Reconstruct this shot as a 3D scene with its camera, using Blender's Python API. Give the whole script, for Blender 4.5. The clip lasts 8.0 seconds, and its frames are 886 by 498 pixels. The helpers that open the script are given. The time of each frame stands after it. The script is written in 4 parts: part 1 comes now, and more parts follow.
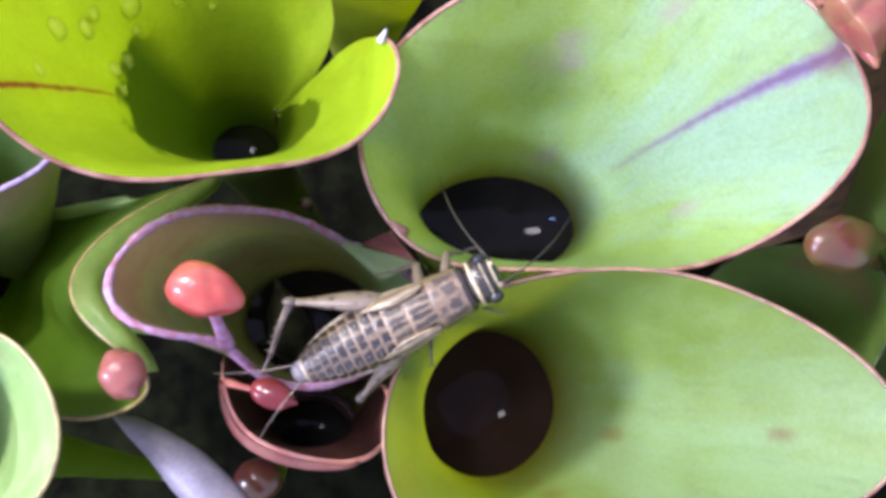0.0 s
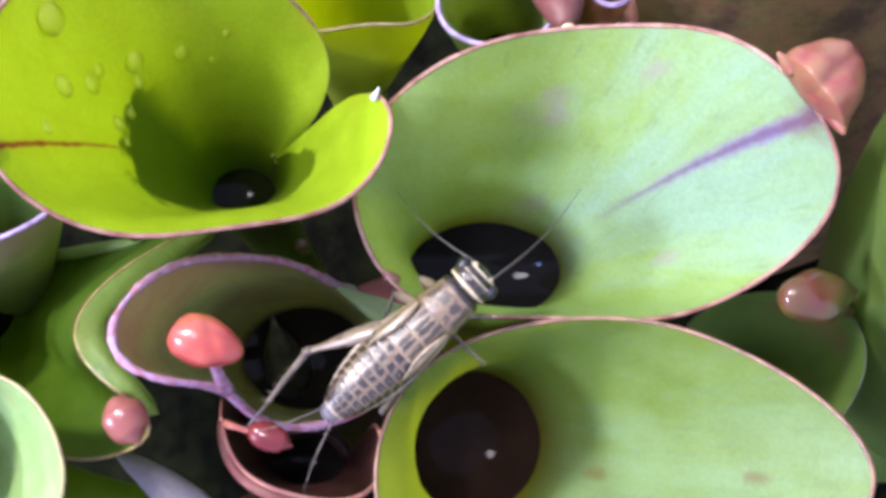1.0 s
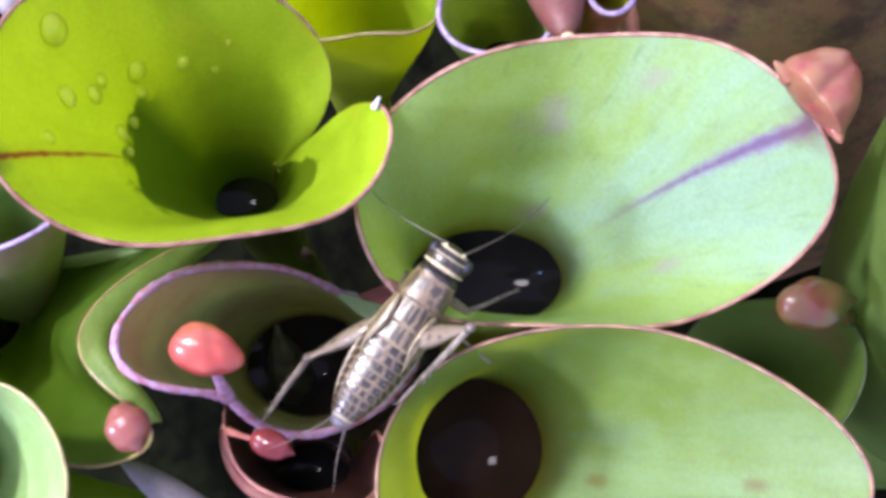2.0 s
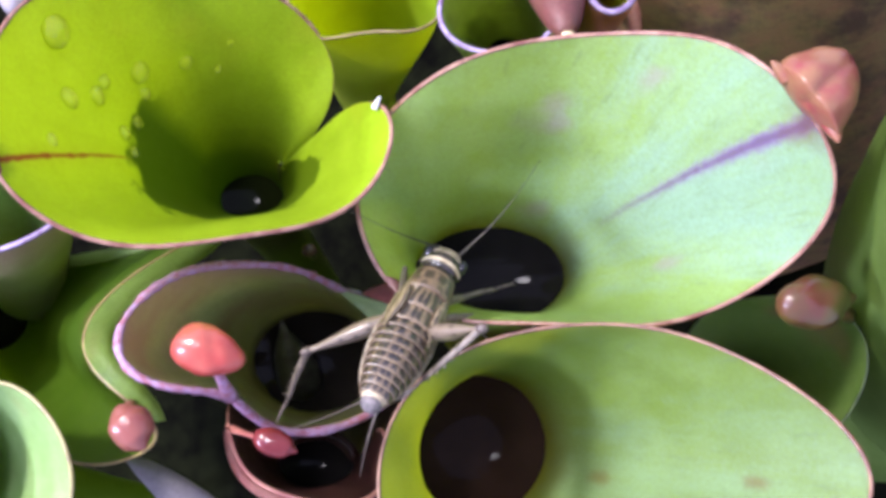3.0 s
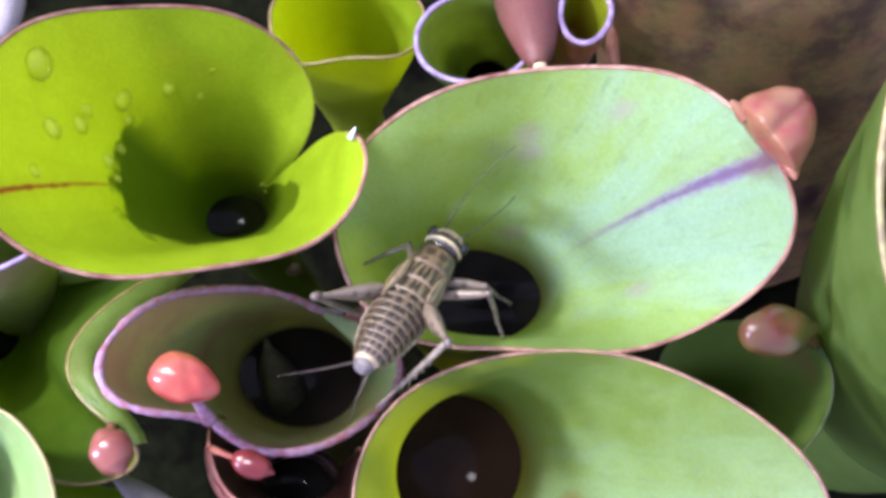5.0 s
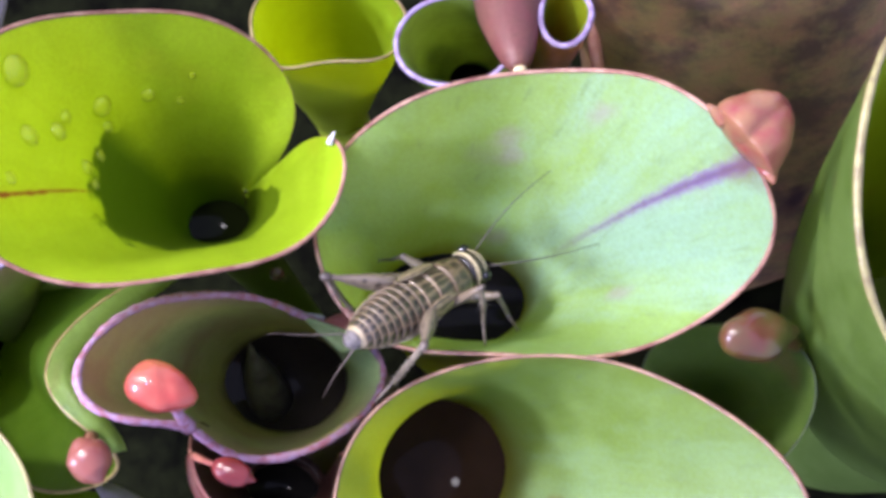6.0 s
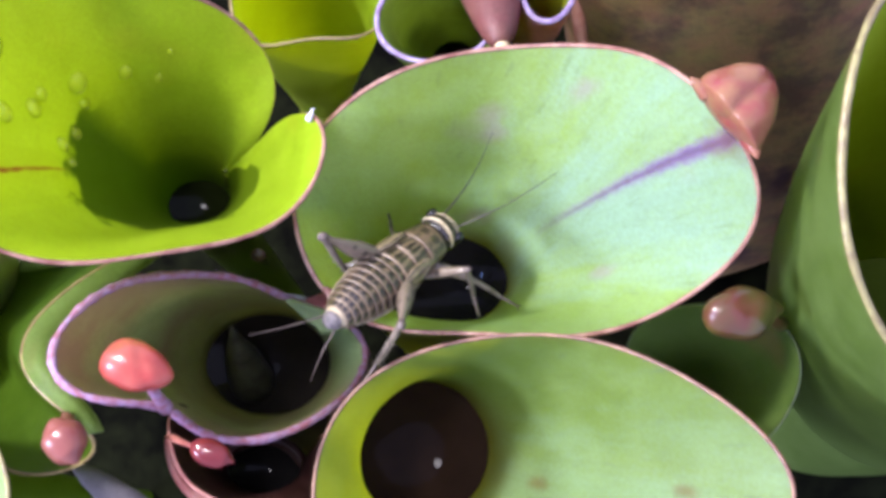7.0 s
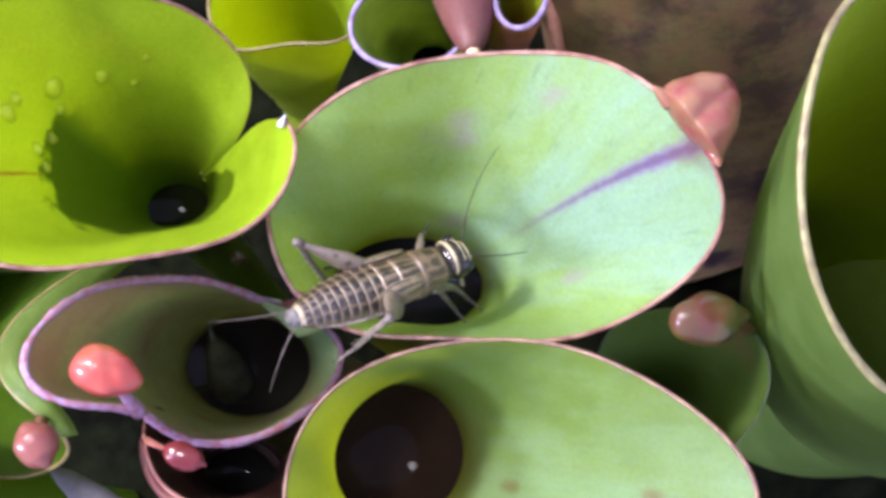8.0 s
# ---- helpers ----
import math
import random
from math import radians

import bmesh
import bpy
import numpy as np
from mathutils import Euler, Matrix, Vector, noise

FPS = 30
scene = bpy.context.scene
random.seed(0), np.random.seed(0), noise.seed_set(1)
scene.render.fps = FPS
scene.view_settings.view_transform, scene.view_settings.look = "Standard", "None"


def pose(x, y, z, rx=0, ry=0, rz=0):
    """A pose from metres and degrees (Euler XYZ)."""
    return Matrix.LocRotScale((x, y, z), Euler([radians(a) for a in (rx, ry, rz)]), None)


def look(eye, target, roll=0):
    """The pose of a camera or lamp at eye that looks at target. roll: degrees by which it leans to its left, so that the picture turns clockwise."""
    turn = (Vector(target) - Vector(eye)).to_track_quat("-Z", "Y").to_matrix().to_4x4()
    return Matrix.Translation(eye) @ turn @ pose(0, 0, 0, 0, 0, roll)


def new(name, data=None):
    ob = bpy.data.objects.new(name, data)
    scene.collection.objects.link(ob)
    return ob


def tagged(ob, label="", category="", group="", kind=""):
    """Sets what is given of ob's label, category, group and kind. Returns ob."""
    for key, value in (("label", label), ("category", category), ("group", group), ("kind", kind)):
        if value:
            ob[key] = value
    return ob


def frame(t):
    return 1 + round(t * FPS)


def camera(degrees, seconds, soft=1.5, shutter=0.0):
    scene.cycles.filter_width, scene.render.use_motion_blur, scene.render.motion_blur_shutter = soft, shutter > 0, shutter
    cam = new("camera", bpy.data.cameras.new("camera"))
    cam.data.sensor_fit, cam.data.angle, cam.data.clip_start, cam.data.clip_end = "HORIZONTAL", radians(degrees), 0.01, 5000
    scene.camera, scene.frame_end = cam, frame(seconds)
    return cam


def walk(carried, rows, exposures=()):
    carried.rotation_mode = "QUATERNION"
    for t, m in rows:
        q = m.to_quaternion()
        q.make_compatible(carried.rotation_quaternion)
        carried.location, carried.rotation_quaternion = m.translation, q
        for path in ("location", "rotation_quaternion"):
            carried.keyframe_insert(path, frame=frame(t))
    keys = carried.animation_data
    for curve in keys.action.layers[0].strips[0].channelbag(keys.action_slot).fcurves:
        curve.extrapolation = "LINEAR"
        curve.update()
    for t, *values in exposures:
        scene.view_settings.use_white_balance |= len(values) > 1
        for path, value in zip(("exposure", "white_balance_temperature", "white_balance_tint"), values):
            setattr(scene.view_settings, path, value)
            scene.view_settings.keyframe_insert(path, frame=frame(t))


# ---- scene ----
MM = 0.001
cam = camera(41.0, 8.0, 3.9)
METRES, EYE, TILT, LEAN, TURN = 0.03, 0.22, -84.0, 0.0, 0.0
ROWS = [
    (0.0, 0.0000, 0.0001, 0.0000, -0.0050, 0.0104, 0.0001),
    (0.5, -0.0083, -0.1450, 0.0837, 0.1925, 0.1779, -0.2762),
    (1.0, 0.0203, -0.1728, 0.1312, -0.1994, 0.5818, -0.1065),
    (1.5, 0.0905, -0.2283, 0.1620, 0.0418, 0.7309, 0.0852),
    (1.7, 0.0382, -0.2177, 0.1349, 0.1246, 0.8912, -0.0729),
    (2.8, 0.1126, -0.1698, 0.1937, 0.7966, 0.3296, 0.3301),
    (3.0, 0.1016, -0.2116, 0.1767, 0.9692, 0.3053, 0.2368),
    (3.5, 0.1519, -0.1993, 0.1816, 1.2371, 0.1182, 0.4963),
    (4.0, 0.3078, -0.2464, 0.2266, 1.0712, -0.0885, 0.7644),
    (4.5, 0.2064, -0.3142, 0.2720, 1.2774, -0.0339, 0.0200),
    (6.0, 0.2844, -0.2866, 0.3273, 1.1351, -0.1425, 0.5083),
    (6.5, 0.2962, -0.2277, 0.2796, 0.8656, -0.4926, 0.2745),
    (7.0, 0.3174, -0.2305, 0.2854, 0.6767, -0.6505, 0.5525),
    (7.5, 0.4096, -0.2326, 0.3007, 0.7556, -0.9302, 0.7615),
    (8.0, 0.4273, -0.2592, 0.3176, 0.7293, -0.8336, 0.4814),
]
walk(cam, [(t, pose(0, 0, EYE, TILT, LEAN, TURN) @ pose(METRES * x, METRES * y, METRES * z, 90 + pitch, roll, yaw)) for t, x, y, z, yaw, pitch, roll in ROWS])

# ---- light: one white lamp at the side, a smaller one overhead, the dim blue light of a room window, a dark room ----
world = bpy.data.worlds.new("room")
scene.world = world
world.use_nodes = True
world.node_tree.nodes["Background"].inputs["Color"].default_value = (0.71, 0.73, 1.14, 1)
world.node_tree.nodes["Background"].inputs["Strength"].default_value = 1.35
MIDDLE = Vector((0.003, 0.017, 0.101))


def lamp(name, way, distance, size, watts, colour):
    data = bpy.data.lights.new(name, "AREA")
    data.shape, data.size, data.energy, data.color = "DISK", size, watts, colour
    ob = new(name, data)
    ob.matrix_world = look(MIDDLE + Vector(way).normalized() * distance, MIDDLE)
    return ob


lamp("lamp_light", (-0.65, 0.34, 0.66), 0.40, 0.055, 2.55, (0.985, 0.925, 0.955))
lamp("ceiling_lamp_light", (-0.34, 0.17, 0.92), 0.60, 0.095, 1.4, (0.96, 0.91, 1.0))
lamp("small_lamp_light", (-0.50, -0.10, 0.84), 0.60, 0.035, 0.35, (0.25, 0.42, 1.0))
lamp("window_light", (-0.84, -0.28, 0.46), 1.0, 0.16, 12.0, (0.66, 0.69, 1.0))
scene.view_settings.exposure = 0.65


# ---- materials ----
class Nodes:
    def __init__(self, name):
        self.material = bpy.data.materials.new(name)
        self.material.use_nodes = True
        self.tree = self.material.node_tree
        self.tree.nodes.clear()
        self.out = self.add("ShaderNodeOutputMaterial")

    def add(self, kind, **values):
        node = self.tree.nodes.new(kind)
        for key, value in values.items():
            if key == "operation":
                node.operation = value
            elif key == "blend_type":
                node.blend_type = value
            else:
                node.inputs[key.replace("_", " ")].default_value = value
        return node

    def link(self, a, b):
        self.tree.links.new(a, b)

    def coords(self, kind="Object"):
        return self.add("ShaderNodeTexCoord").outputs[kind]

    def noise(self, scale, detail=4.0, rough=0.55, where=None):
        node = self.add("ShaderNodeTexNoise", Scale=scale, Detail=detail, Roughness=rough)
        self.link(where if where is not None else self.coords(), node.inputs["Vector"])
        return node.outputs["Fac"]

    def ramp(self, value, *stops):
        node = self.add("ShaderNodeValToRGB")
        while len(node.color_ramp.elements) < len(stops):
            node.color_ramp.elements.new(0.5)
        for element, (at, colour) in zip(node.color_ramp.elements, stops):
            element.position = at
            element.color = (*colour, 1) if len(colour) == 3 else colour
        self.link(value, node.inputs["Fac"])
        return node.outputs["Color"]

    def mix(self, fac, a, b, blend="MIX"):
        node = self.add("ShaderNodeMixRGB", blend_type=blend)
        for value, slot in ((fac, "Fac"), (a, "Color1"), (b, "Color2")):
            if isinstance(value, float):
                node.inputs[slot].default_value = value
            elif isinstance(value, tuple):
                node.inputs[slot].default_value = (*value, 1)
            else:
                self.link(value, node.inputs[slot])
        return node.outputs["Color"]

    def maths(self, operation, a, b=0.0):
        node = self.add("ShaderNodeMath", operation=operation)
        for k, value in enumerate((a, b)):
            if isinstance(value, (int, float)):
                node.inputs[k].default_value = value
            else:
                self.link(value, node.inputs[k])
        return node.outputs[0]

    def bump(self, height, strength, distance=0.0002):
        node = self.add("ShaderNodeBump", Strength=strength, Distance=distance)
        self.link(height, node.inputs["Height"])
        return node.outputs["Normal"]


def leaf(name, dark, light, glow, thin, rough=0.36, blush=(0.25, 0.03, 0.06), blotch=0.0, vein=None, edge=0.0, spec=0.5, throat=None, patch_at=None, spots=(), grain=95.0, mint_sheen=None, pool_shade=None):
    """Skin of a pitcher: two greens in clouds, faint long veins, some red flecks; glow: the colour of the light that comes through."""
    n = Nodes(name)
    uv = n.coords("UV")
    cloud = n.noise(230.0, 7.0, 0.65)
    base = n.mix(n.ramp(cloud, (0.28, (0, 0, 0)), (0.74, (1, 1, 1))), dark, light)
    # pale mint streaks of the skin, with the light's bluish sheen painted in
    if mint_sheen:
        middle, half, mint_tint = mint_sheen
        turn = n.add("ShaderNodeSeparateXYZ")
        n.link(uv, turn.inputs[0])
        off = n.maths("ABSOLUTE", n.maths("SUBTRACT", turn.outputs[0], middle))
        comb = n.add("ShaderNodeMapping")
        comb.inputs["Scale"].default_value = (16.0, 2.2, 1.0)
        n.link(uv, comb.inputs["Vector"])
        drift = n.maths("ADD", n.maths("MULTIPLY", n.maths("SUBTRACT", n.noise(1.0, 5.0, 0.6, comb.outputs[0]), 0.5), 0.55), n.maths("MULTIPLY", n.maths("SUBTRACT", n.noise(1800.0, 4.0, 0.7), 0.5), 0.22))
        mint_mask = n.ramp(n.maths("ADD", off, drift), (0.0, (1, 1, 1)), (half * 2.0, (0, 0, 0)))
        base = n.mix(mint_mask, base, mint_tint)
        thread = n.add("ShaderNodeMapping")
        thread.inputs["Scale"].default_value = (90.0, 9.0, 1.0)
        n.link(uv, thread.inputs["Vector"])
        nick = n.ramp(n.noise(1.0, 4.0, 0.6, thread.outputs[0]), (0.60, (0, 0, 0)), (0.68, (1, 1, 1)))
        base = n.mix(n.maths("MULTIPLY", nick, 0.4), base, (0.10, 0.16, 0.11))
    stretch = n.add("ShaderNodeMapping")
    n.link(uv, stretch.inputs["Vector"])
    stretch.inputs["Scale"].default_value = (70.0, 3.0, 1.0)
    streak = n.noise(1.0, 3.0, 0.5, stretch.outputs["Vector"])
    base = n.mix(n.maths("MULTIPLY", n.ramp(streak, (0.52, (0, 0, 0)), (0.7, (1, 1, 1))), 0.16), base, tuple(c * 0.55 for c in dark))
    fleck = n.ramp(n.noise(95.0, 2.0, 0.4), (0.66, (0, 0, 0)), (0.74, (1, 1, 1)))
    base = n.mix(n.maths("MULTIPLY", fleck, 0.25 + blotch), base, blush)
    if blotch:
        patch = n.ramp(n.noise(grain, 9.0, 0.7), (0.44, (0, 0, 0)), (0.6, (1, 1, 1)))
        base = n.mix(n.maths("MULTIPLY", patch, blotch), base, blush)
    split = n.add("ShaderNodeSeparateXYZ")
    n.link(uv, split.inputs[0])
    if vein:
        at, slope, wide, end, colour = vein
        centre = n.maths("SUBTRACT", at, n.maths("MULTIPLY", split.outputs[1], slope))
        off = n.maths("ABSOLUTE", n.maths("SUBTRACT", split.outputs[0], centre))
        off = n.maths("ADD", off, n.maths("MULTIPLY", n.maths("SUBTRACT", n.noise(900.0, 5.0, 0.65), 0.5), wide * 1.5))
        reach = n.maths("SUBTRACT", 1.0, n.maths("DIVIDE", split.outputs[1], end))
        line = n.maths("MULTIPLY", n.maths("SUBTRACT", 1.0, n.maths("DIVIDE", off, wide)), 1.5)
        mask = n.add("ShaderNodeClamp")
        n.link(n.maths("MULTIPLY", n.maths("MAXIMUM", line, 0.0), n.maths("POWER", n.maths("MAXIMUM", reach, 0.0), 0.7)), mask.inputs[0])
        stripe = mask.outputs[0]
        core = n.ramp(off, (wide * 0.10, (1, 1, 1)), (wide * 0.55, (0, 0, 0)))
        inked = n.mix(n.maths("MULTIPLY", core, 0.75), colour, tuple(c * 0.42 for c in colour))
        base = n.mix(stripe, base, inked)
    for su, sv, size, *own in spots:
        far = n.add("ShaderNodeVectorMath", operation="DISTANCE")
        squash = n.add("ShaderNodeMapping")
        squash.inputs["Scale"].default_value = (3.2, 1.0, 1.0)
        n.link(uv, squash.inputs["Vector"])
        n.link(squash.outputs[0], far.inputs[0])
        far.inputs[1].default_value = (su * 3.2, sv, 0)
        edge_noise = n.maths("MULTIPLY", n.maths("SUBTRACT", n.noise(500.0, 4.0), 0.5), size * 1.6)
        spot = n.ramp(n.maths("ADD", far.outputs["Value"], edge_noise), (size * 0.3, (1, 1, 1)), (size * 1.3, (0, 0, 0)))
        base = n.mix(n.maths("MULTIPLY", spot, 0.6), base, own[0] if own else blush)
    if edge:
        near = n.maths("SUBTRACT", 1.0, n.maths("DIVIDE", split.outputs[1], edge))
        mask = n.add("ShaderNodeClamp")
        n.link(near, mask.inputs[0])
        base = n.mix(n.maths("MULTIPLY", mask.outputs[0], 0.75), base, blush)
    if patch_at:
        where, half, colour = patch_at
        off = n.maths("ABSOLUTE", n.maths("SUBTRACT", split.outputs[0], where))
        base = n.mix(n.ramp(n.maths("ADD", off, n.maths("MULTIPLY", n.noise(200.0), 0.03)), (half * 0.6, (1, 1, 1)), (half * 1.3, (0, 0, 0))), base, colour)
    # past start the wall's colour carries the shade inside the pitcher
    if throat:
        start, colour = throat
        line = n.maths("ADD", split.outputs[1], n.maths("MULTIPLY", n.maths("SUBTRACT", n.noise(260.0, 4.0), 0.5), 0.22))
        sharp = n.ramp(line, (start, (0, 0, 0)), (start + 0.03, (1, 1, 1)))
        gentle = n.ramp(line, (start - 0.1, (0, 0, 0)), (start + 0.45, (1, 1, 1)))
        throat_shade = n.mix(n.ramp(split.outputs[0], (0.31, (0, 0, 0)), (0.37, (1, 1, 1))), gentle, sharp)
        base = n.mix(throat_shade, base, colour)
    # soft shade and film round the pool, painted as a darker ring
    if pool_shade:
        level, shade_tint = pool_shade
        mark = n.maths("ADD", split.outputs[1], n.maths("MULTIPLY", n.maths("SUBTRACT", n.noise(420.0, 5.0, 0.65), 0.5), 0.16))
        base = n.mix(n.ramp(mark, (level, (0, 0, 0)), (1.0, (1, 1, 1))), base, shade_tint)
    speck = n.ramp(n.noise(2100.0, 5.0, 0.7), (0.30, (0.74, 0.74, 0.74)), (0.70, (1.2, 1.2, 1.2)))
    base = n.mix(0.85, base, speck, "MULTIPLY")
    shader = n.add("ShaderNodeBsdfPrincipled", Roughness=rough, IOR=1.42)
    shader.inputs["Specular IOR Level"].default_value = spec
    n.link(base, shader.inputs["Base Color"])
    fine = n.noise(2600.0, 3.0, 0.6)
    dent = n.mix(0.5, fine, n.noise(420.0, 4.0))
    normal = n.bump(dent, 0.5, 0.0003)
    n.link(normal, shader.inputs["Normal"])
    through_skin = n.add("ShaderNodeBsdfTranslucent")
    shine = n.mix(0.6, base, glow)
    # the same painted shade dims the light coming through
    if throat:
        shine = n.mix(throat_shade, n.mix(stripe, shine, vein[4]), throat[1])
    n.link(shine, through_skin.inputs["Color"])
    blend = n.add("ShaderNodeMixShader", Fac=thin)
    n.link(shader.outputs[0], blend.inputs[1])
    n.link(through_skin.outputs[0], blend.inputs[2])
    n.link(blend.outputs[0], n.out.inputs["Surface"])
    return n.material


def plain(name, a, b, rough=0.4, scale=300.0, bump=0.2, coat=0.0, thin=0.0, spec=0.5, metal=0.0):
    """A surface of two mottled colours with fine relief; thin lets light through."""
    n = Nodes(name)
    base = n.mix(n.ramp(n.noise(scale, 5.0), (0.35, (0, 0, 0)), (0.65, (1, 1, 1))), a, b)
    shader = n.add("ShaderNodeBsdfPrincipled", Roughness=rough)
    shader.inputs["Specular IOR Level"].default_value = spec
    shader.inputs["Coat Weight"].default_value = coat
    shader.inputs["Coat Roughness"].default_value = 0.04
    n.link(base, shader.inputs["Base Color"])
    n.link(n.bump(n.noise(scale * 6.0, 4.0), bump), shader.inputs["Normal"])
    if thin:
        glow = n.add("ShaderNodeBsdfTranslucent")
        n.link(base, glow.inputs["Color"])
        blend = n.add("ShaderNodeMixShader", Fac=thin)
        n.link(shader.outputs[0], blend.inputs[1])
        n.link(glow.outputs[0], blend.inputs[2])
        n.link(blend.outputs[0], n.out.inputs["Surface"])
    else:
        n.link(shader.outputs[0], n.out.inputs["Surface"])
    return n.material


def wet(name, colour, rough=0.02, spec=0.14):
    """Dark water in a pitcher."""
    n = Nodes(name)
    shader = n.add("ShaderNodeBsdfPrincipled", Roughness=rough, IOR=1.33)
    shader.inputs["Specular IOR Level"].default_value = spec
    n.link(n.mix(n.noise(220.0, 3.0), colour, tuple(c * 0.4 for c in colour)), shader.inputs["Base Color"])
    n.link(shader.outputs[0], n.out.inputs["Surface"])
    return n.material


def clear(name, tint):
    """A drop: shows the leaf under it, mirrors the lamp; gathered light is a painted tint."""
    n = Nodes(name)
    gloss = n.add("ShaderNodeBsdfGlossy", Roughness=0.03)
    see = n.add("ShaderNodeBsdfTransparent")
    gather = n.add("ShaderNodeBsdfTranslucent", Color=(*tint, 1))
    front = n.add("ShaderNodeBsdfDiffuse", Color=(*tint, 1))
    body = n.add("ShaderNodeMixShader", Fac=0.35)
    n.link(front.outputs[0], body.inputs[1])
    n.link(gather.outputs[0], body.inputs[2])
    first = n.add("ShaderNodeMixShader", Fac=0.28)
    n.link(see.outputs[0], first.inputs[1])
    n.link(body.outputs[0], first.inputs[2])
    fresnel = n.add("ShaderNodeFresnel", IOR=1.33)
    last = n.add("ShaderNodeMixShader")
    n.link(fresnel.outputs[0], last.inputs[0])
    n.link(first.outputs[0], last.inputs[1])
    n.link(gloss.outputs[0], last.inputs[2])
    n.link(last.outputs[0], n.out.inputs["Surface"])
    return n.material


# the throat colour paints the dewy pitcher's inner shade
LIME = leaf("lime_skin", (0.255, 0.38, 0.014), (0.35, 0.50, 0.026), (0.80, 0.86, 0.012), 0.55, vein=(0.494, 0.085, 0.0035, 0.42, (0.36, 0.10, 0.03)), blush=(0.40, 0.38, 0.03), throat=(0.34, (0.115, 0.185, 0.005)), pool_shade=(0.87, (0.05, 0.06, 0.01)))
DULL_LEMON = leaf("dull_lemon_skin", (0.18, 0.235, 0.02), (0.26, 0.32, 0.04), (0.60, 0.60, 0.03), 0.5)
LEMON = leaf("lemon_skin", (0.27, 0.42, 0.02), (0.37, 0.54, 0.04), (0.86, 0.95, 0.03), 0.7, blush=(0.40, 0.38, 0.03))
GREEN = leaf("green_skin", (0.22, 0.345, 0.075), (0.29, 0.435, 0.18), (0.86, 0.90, 0.03), 0.56, rough=0.44, spec=0.9, mint_sheen=(0.55, 0.10, (0.26, 0.41, 0.31)), pool_shade=(0.84, (0.06, 0.06, 0.025)), vein=(0.548, 0.064, 0.0105, 0.68, (0.24, 0.14, 0.38)), blush=(0.32, 0.26, 0.30), spots=((0.352, 0.23, 0.05), (0.361, 0.31, 0.045), (0.388, 0.78, 0.07), (0.664, 0.37, 0.05), (0.425, 0.12, 0.04), (0.549, 0.0, 0.06, (0.13, 0.04, 0.03))))
APPLE = leaf("apple_skin", (0.13, 0.205, 0.038), (0.185, 0.28, 0.095), (0.88, 0.90, 0.02), 0.56, rough=0.44, spec=0.8, mint_sheen=(0.42, 0.10, (0.19, 0.30, 0.155)), pool_shade=(0.74, (0.05, 0.035, 0.015)), blush=(0.13, 0.05, 0.03), spots=((0.404, 0.65, 0.05), (0.36, 0.2, 0.03), (0.54, 0.78, 0.05), (0.545, 0.62, 0.04)))
PURPLE = leaf("purple_skin", (0.20, 0.26, 0.08), (0.30, 0.36, 0.13), (0.45, 0.45, 0.10), 0.30, blush=(0.28, 0.12, 0.16), blotch=0.25, edge=0.3)
DUSKY = leaf("dusky_skin", (0.36, 0.42, 0.14), (0.50, 0.55, 0.24), (0.60, 0.60, 0.20), 0.3, blush=(0.30, 0.12, 0.12), blotch=0.4, edge=0.28, patch_at=(0.47, 0.11, (0.40, 0.54, 0.26)), pool_shade=(0.86, (0.05, 0.035, 0.025)))
# darkened green: these walls' shade is put into the colour
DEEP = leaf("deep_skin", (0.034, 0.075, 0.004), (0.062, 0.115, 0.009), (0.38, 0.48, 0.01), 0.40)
MOTTLED = leaf("mottled_skin", (0.22, 0.30, 0.08), (0.36, 0.45, 0.14), (0.5, 0.6, 0.1), 0.45, blush=(0.05, 0.06, 0.03), blotch=0.5)
# green darkened in itself to stand for the neighbours' shade
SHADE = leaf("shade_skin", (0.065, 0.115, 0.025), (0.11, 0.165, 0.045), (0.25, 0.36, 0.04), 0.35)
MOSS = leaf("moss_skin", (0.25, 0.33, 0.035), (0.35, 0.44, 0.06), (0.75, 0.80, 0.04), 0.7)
# outside of the tall pitcher; part of its shade is in this green
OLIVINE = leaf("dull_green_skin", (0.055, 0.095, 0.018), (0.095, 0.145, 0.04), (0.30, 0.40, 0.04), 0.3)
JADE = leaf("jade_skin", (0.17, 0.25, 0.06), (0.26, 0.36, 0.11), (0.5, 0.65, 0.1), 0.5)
REDDISH = leaf("reddish_skin", (0.17, 0.06, 0.055), (0.27, 0.11, 0.09), (0.4, 0.12, 0.08), 0.2, blush=(0.2, 0.03, 0.05), blotch=0.3)
BROWN = leaf("brown_skin", (0.30, 0.14, 0.095), (0.21, 0.20, 0.075), (0.5, 0.3, 0.1), 0.2, blush=(0.045, 0.026, 0.04), blotch=0.75, grain=130.0, rough=0.5)
# almost black red: the hollow's darkness is painted into the walls
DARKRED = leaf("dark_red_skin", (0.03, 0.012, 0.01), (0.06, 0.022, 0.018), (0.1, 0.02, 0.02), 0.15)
RUSSET = leaf("russet_skin", (0.085, 0.032, 0.027), (0.125, 0.055, 0.04), (0.3, 0.1, 0.06), 0.2, blush=(0.2, 0.03, 0.05), blotch=0.2, rough=0.5)
LOBE = leaf("lobe_skin", (0.24, 0.33, 0.15), (0.33, 0.42, 0.22), (0.6, 0.7, 0.3), 0.35)
MIST = leaf("pale_skin", (0.20, 0.33, 0.11), (0.30, 0.43, 0.19), (0.5, 0.65, 0.1), 0.25)
LILAC = leaf("lilac_skin", (0.22, 0.20, 0.23), (0.36, 0.32, 0.36), (0.4, 0.4, 0.3), 0.2, blush=(0.3, 0.2, 0.3))
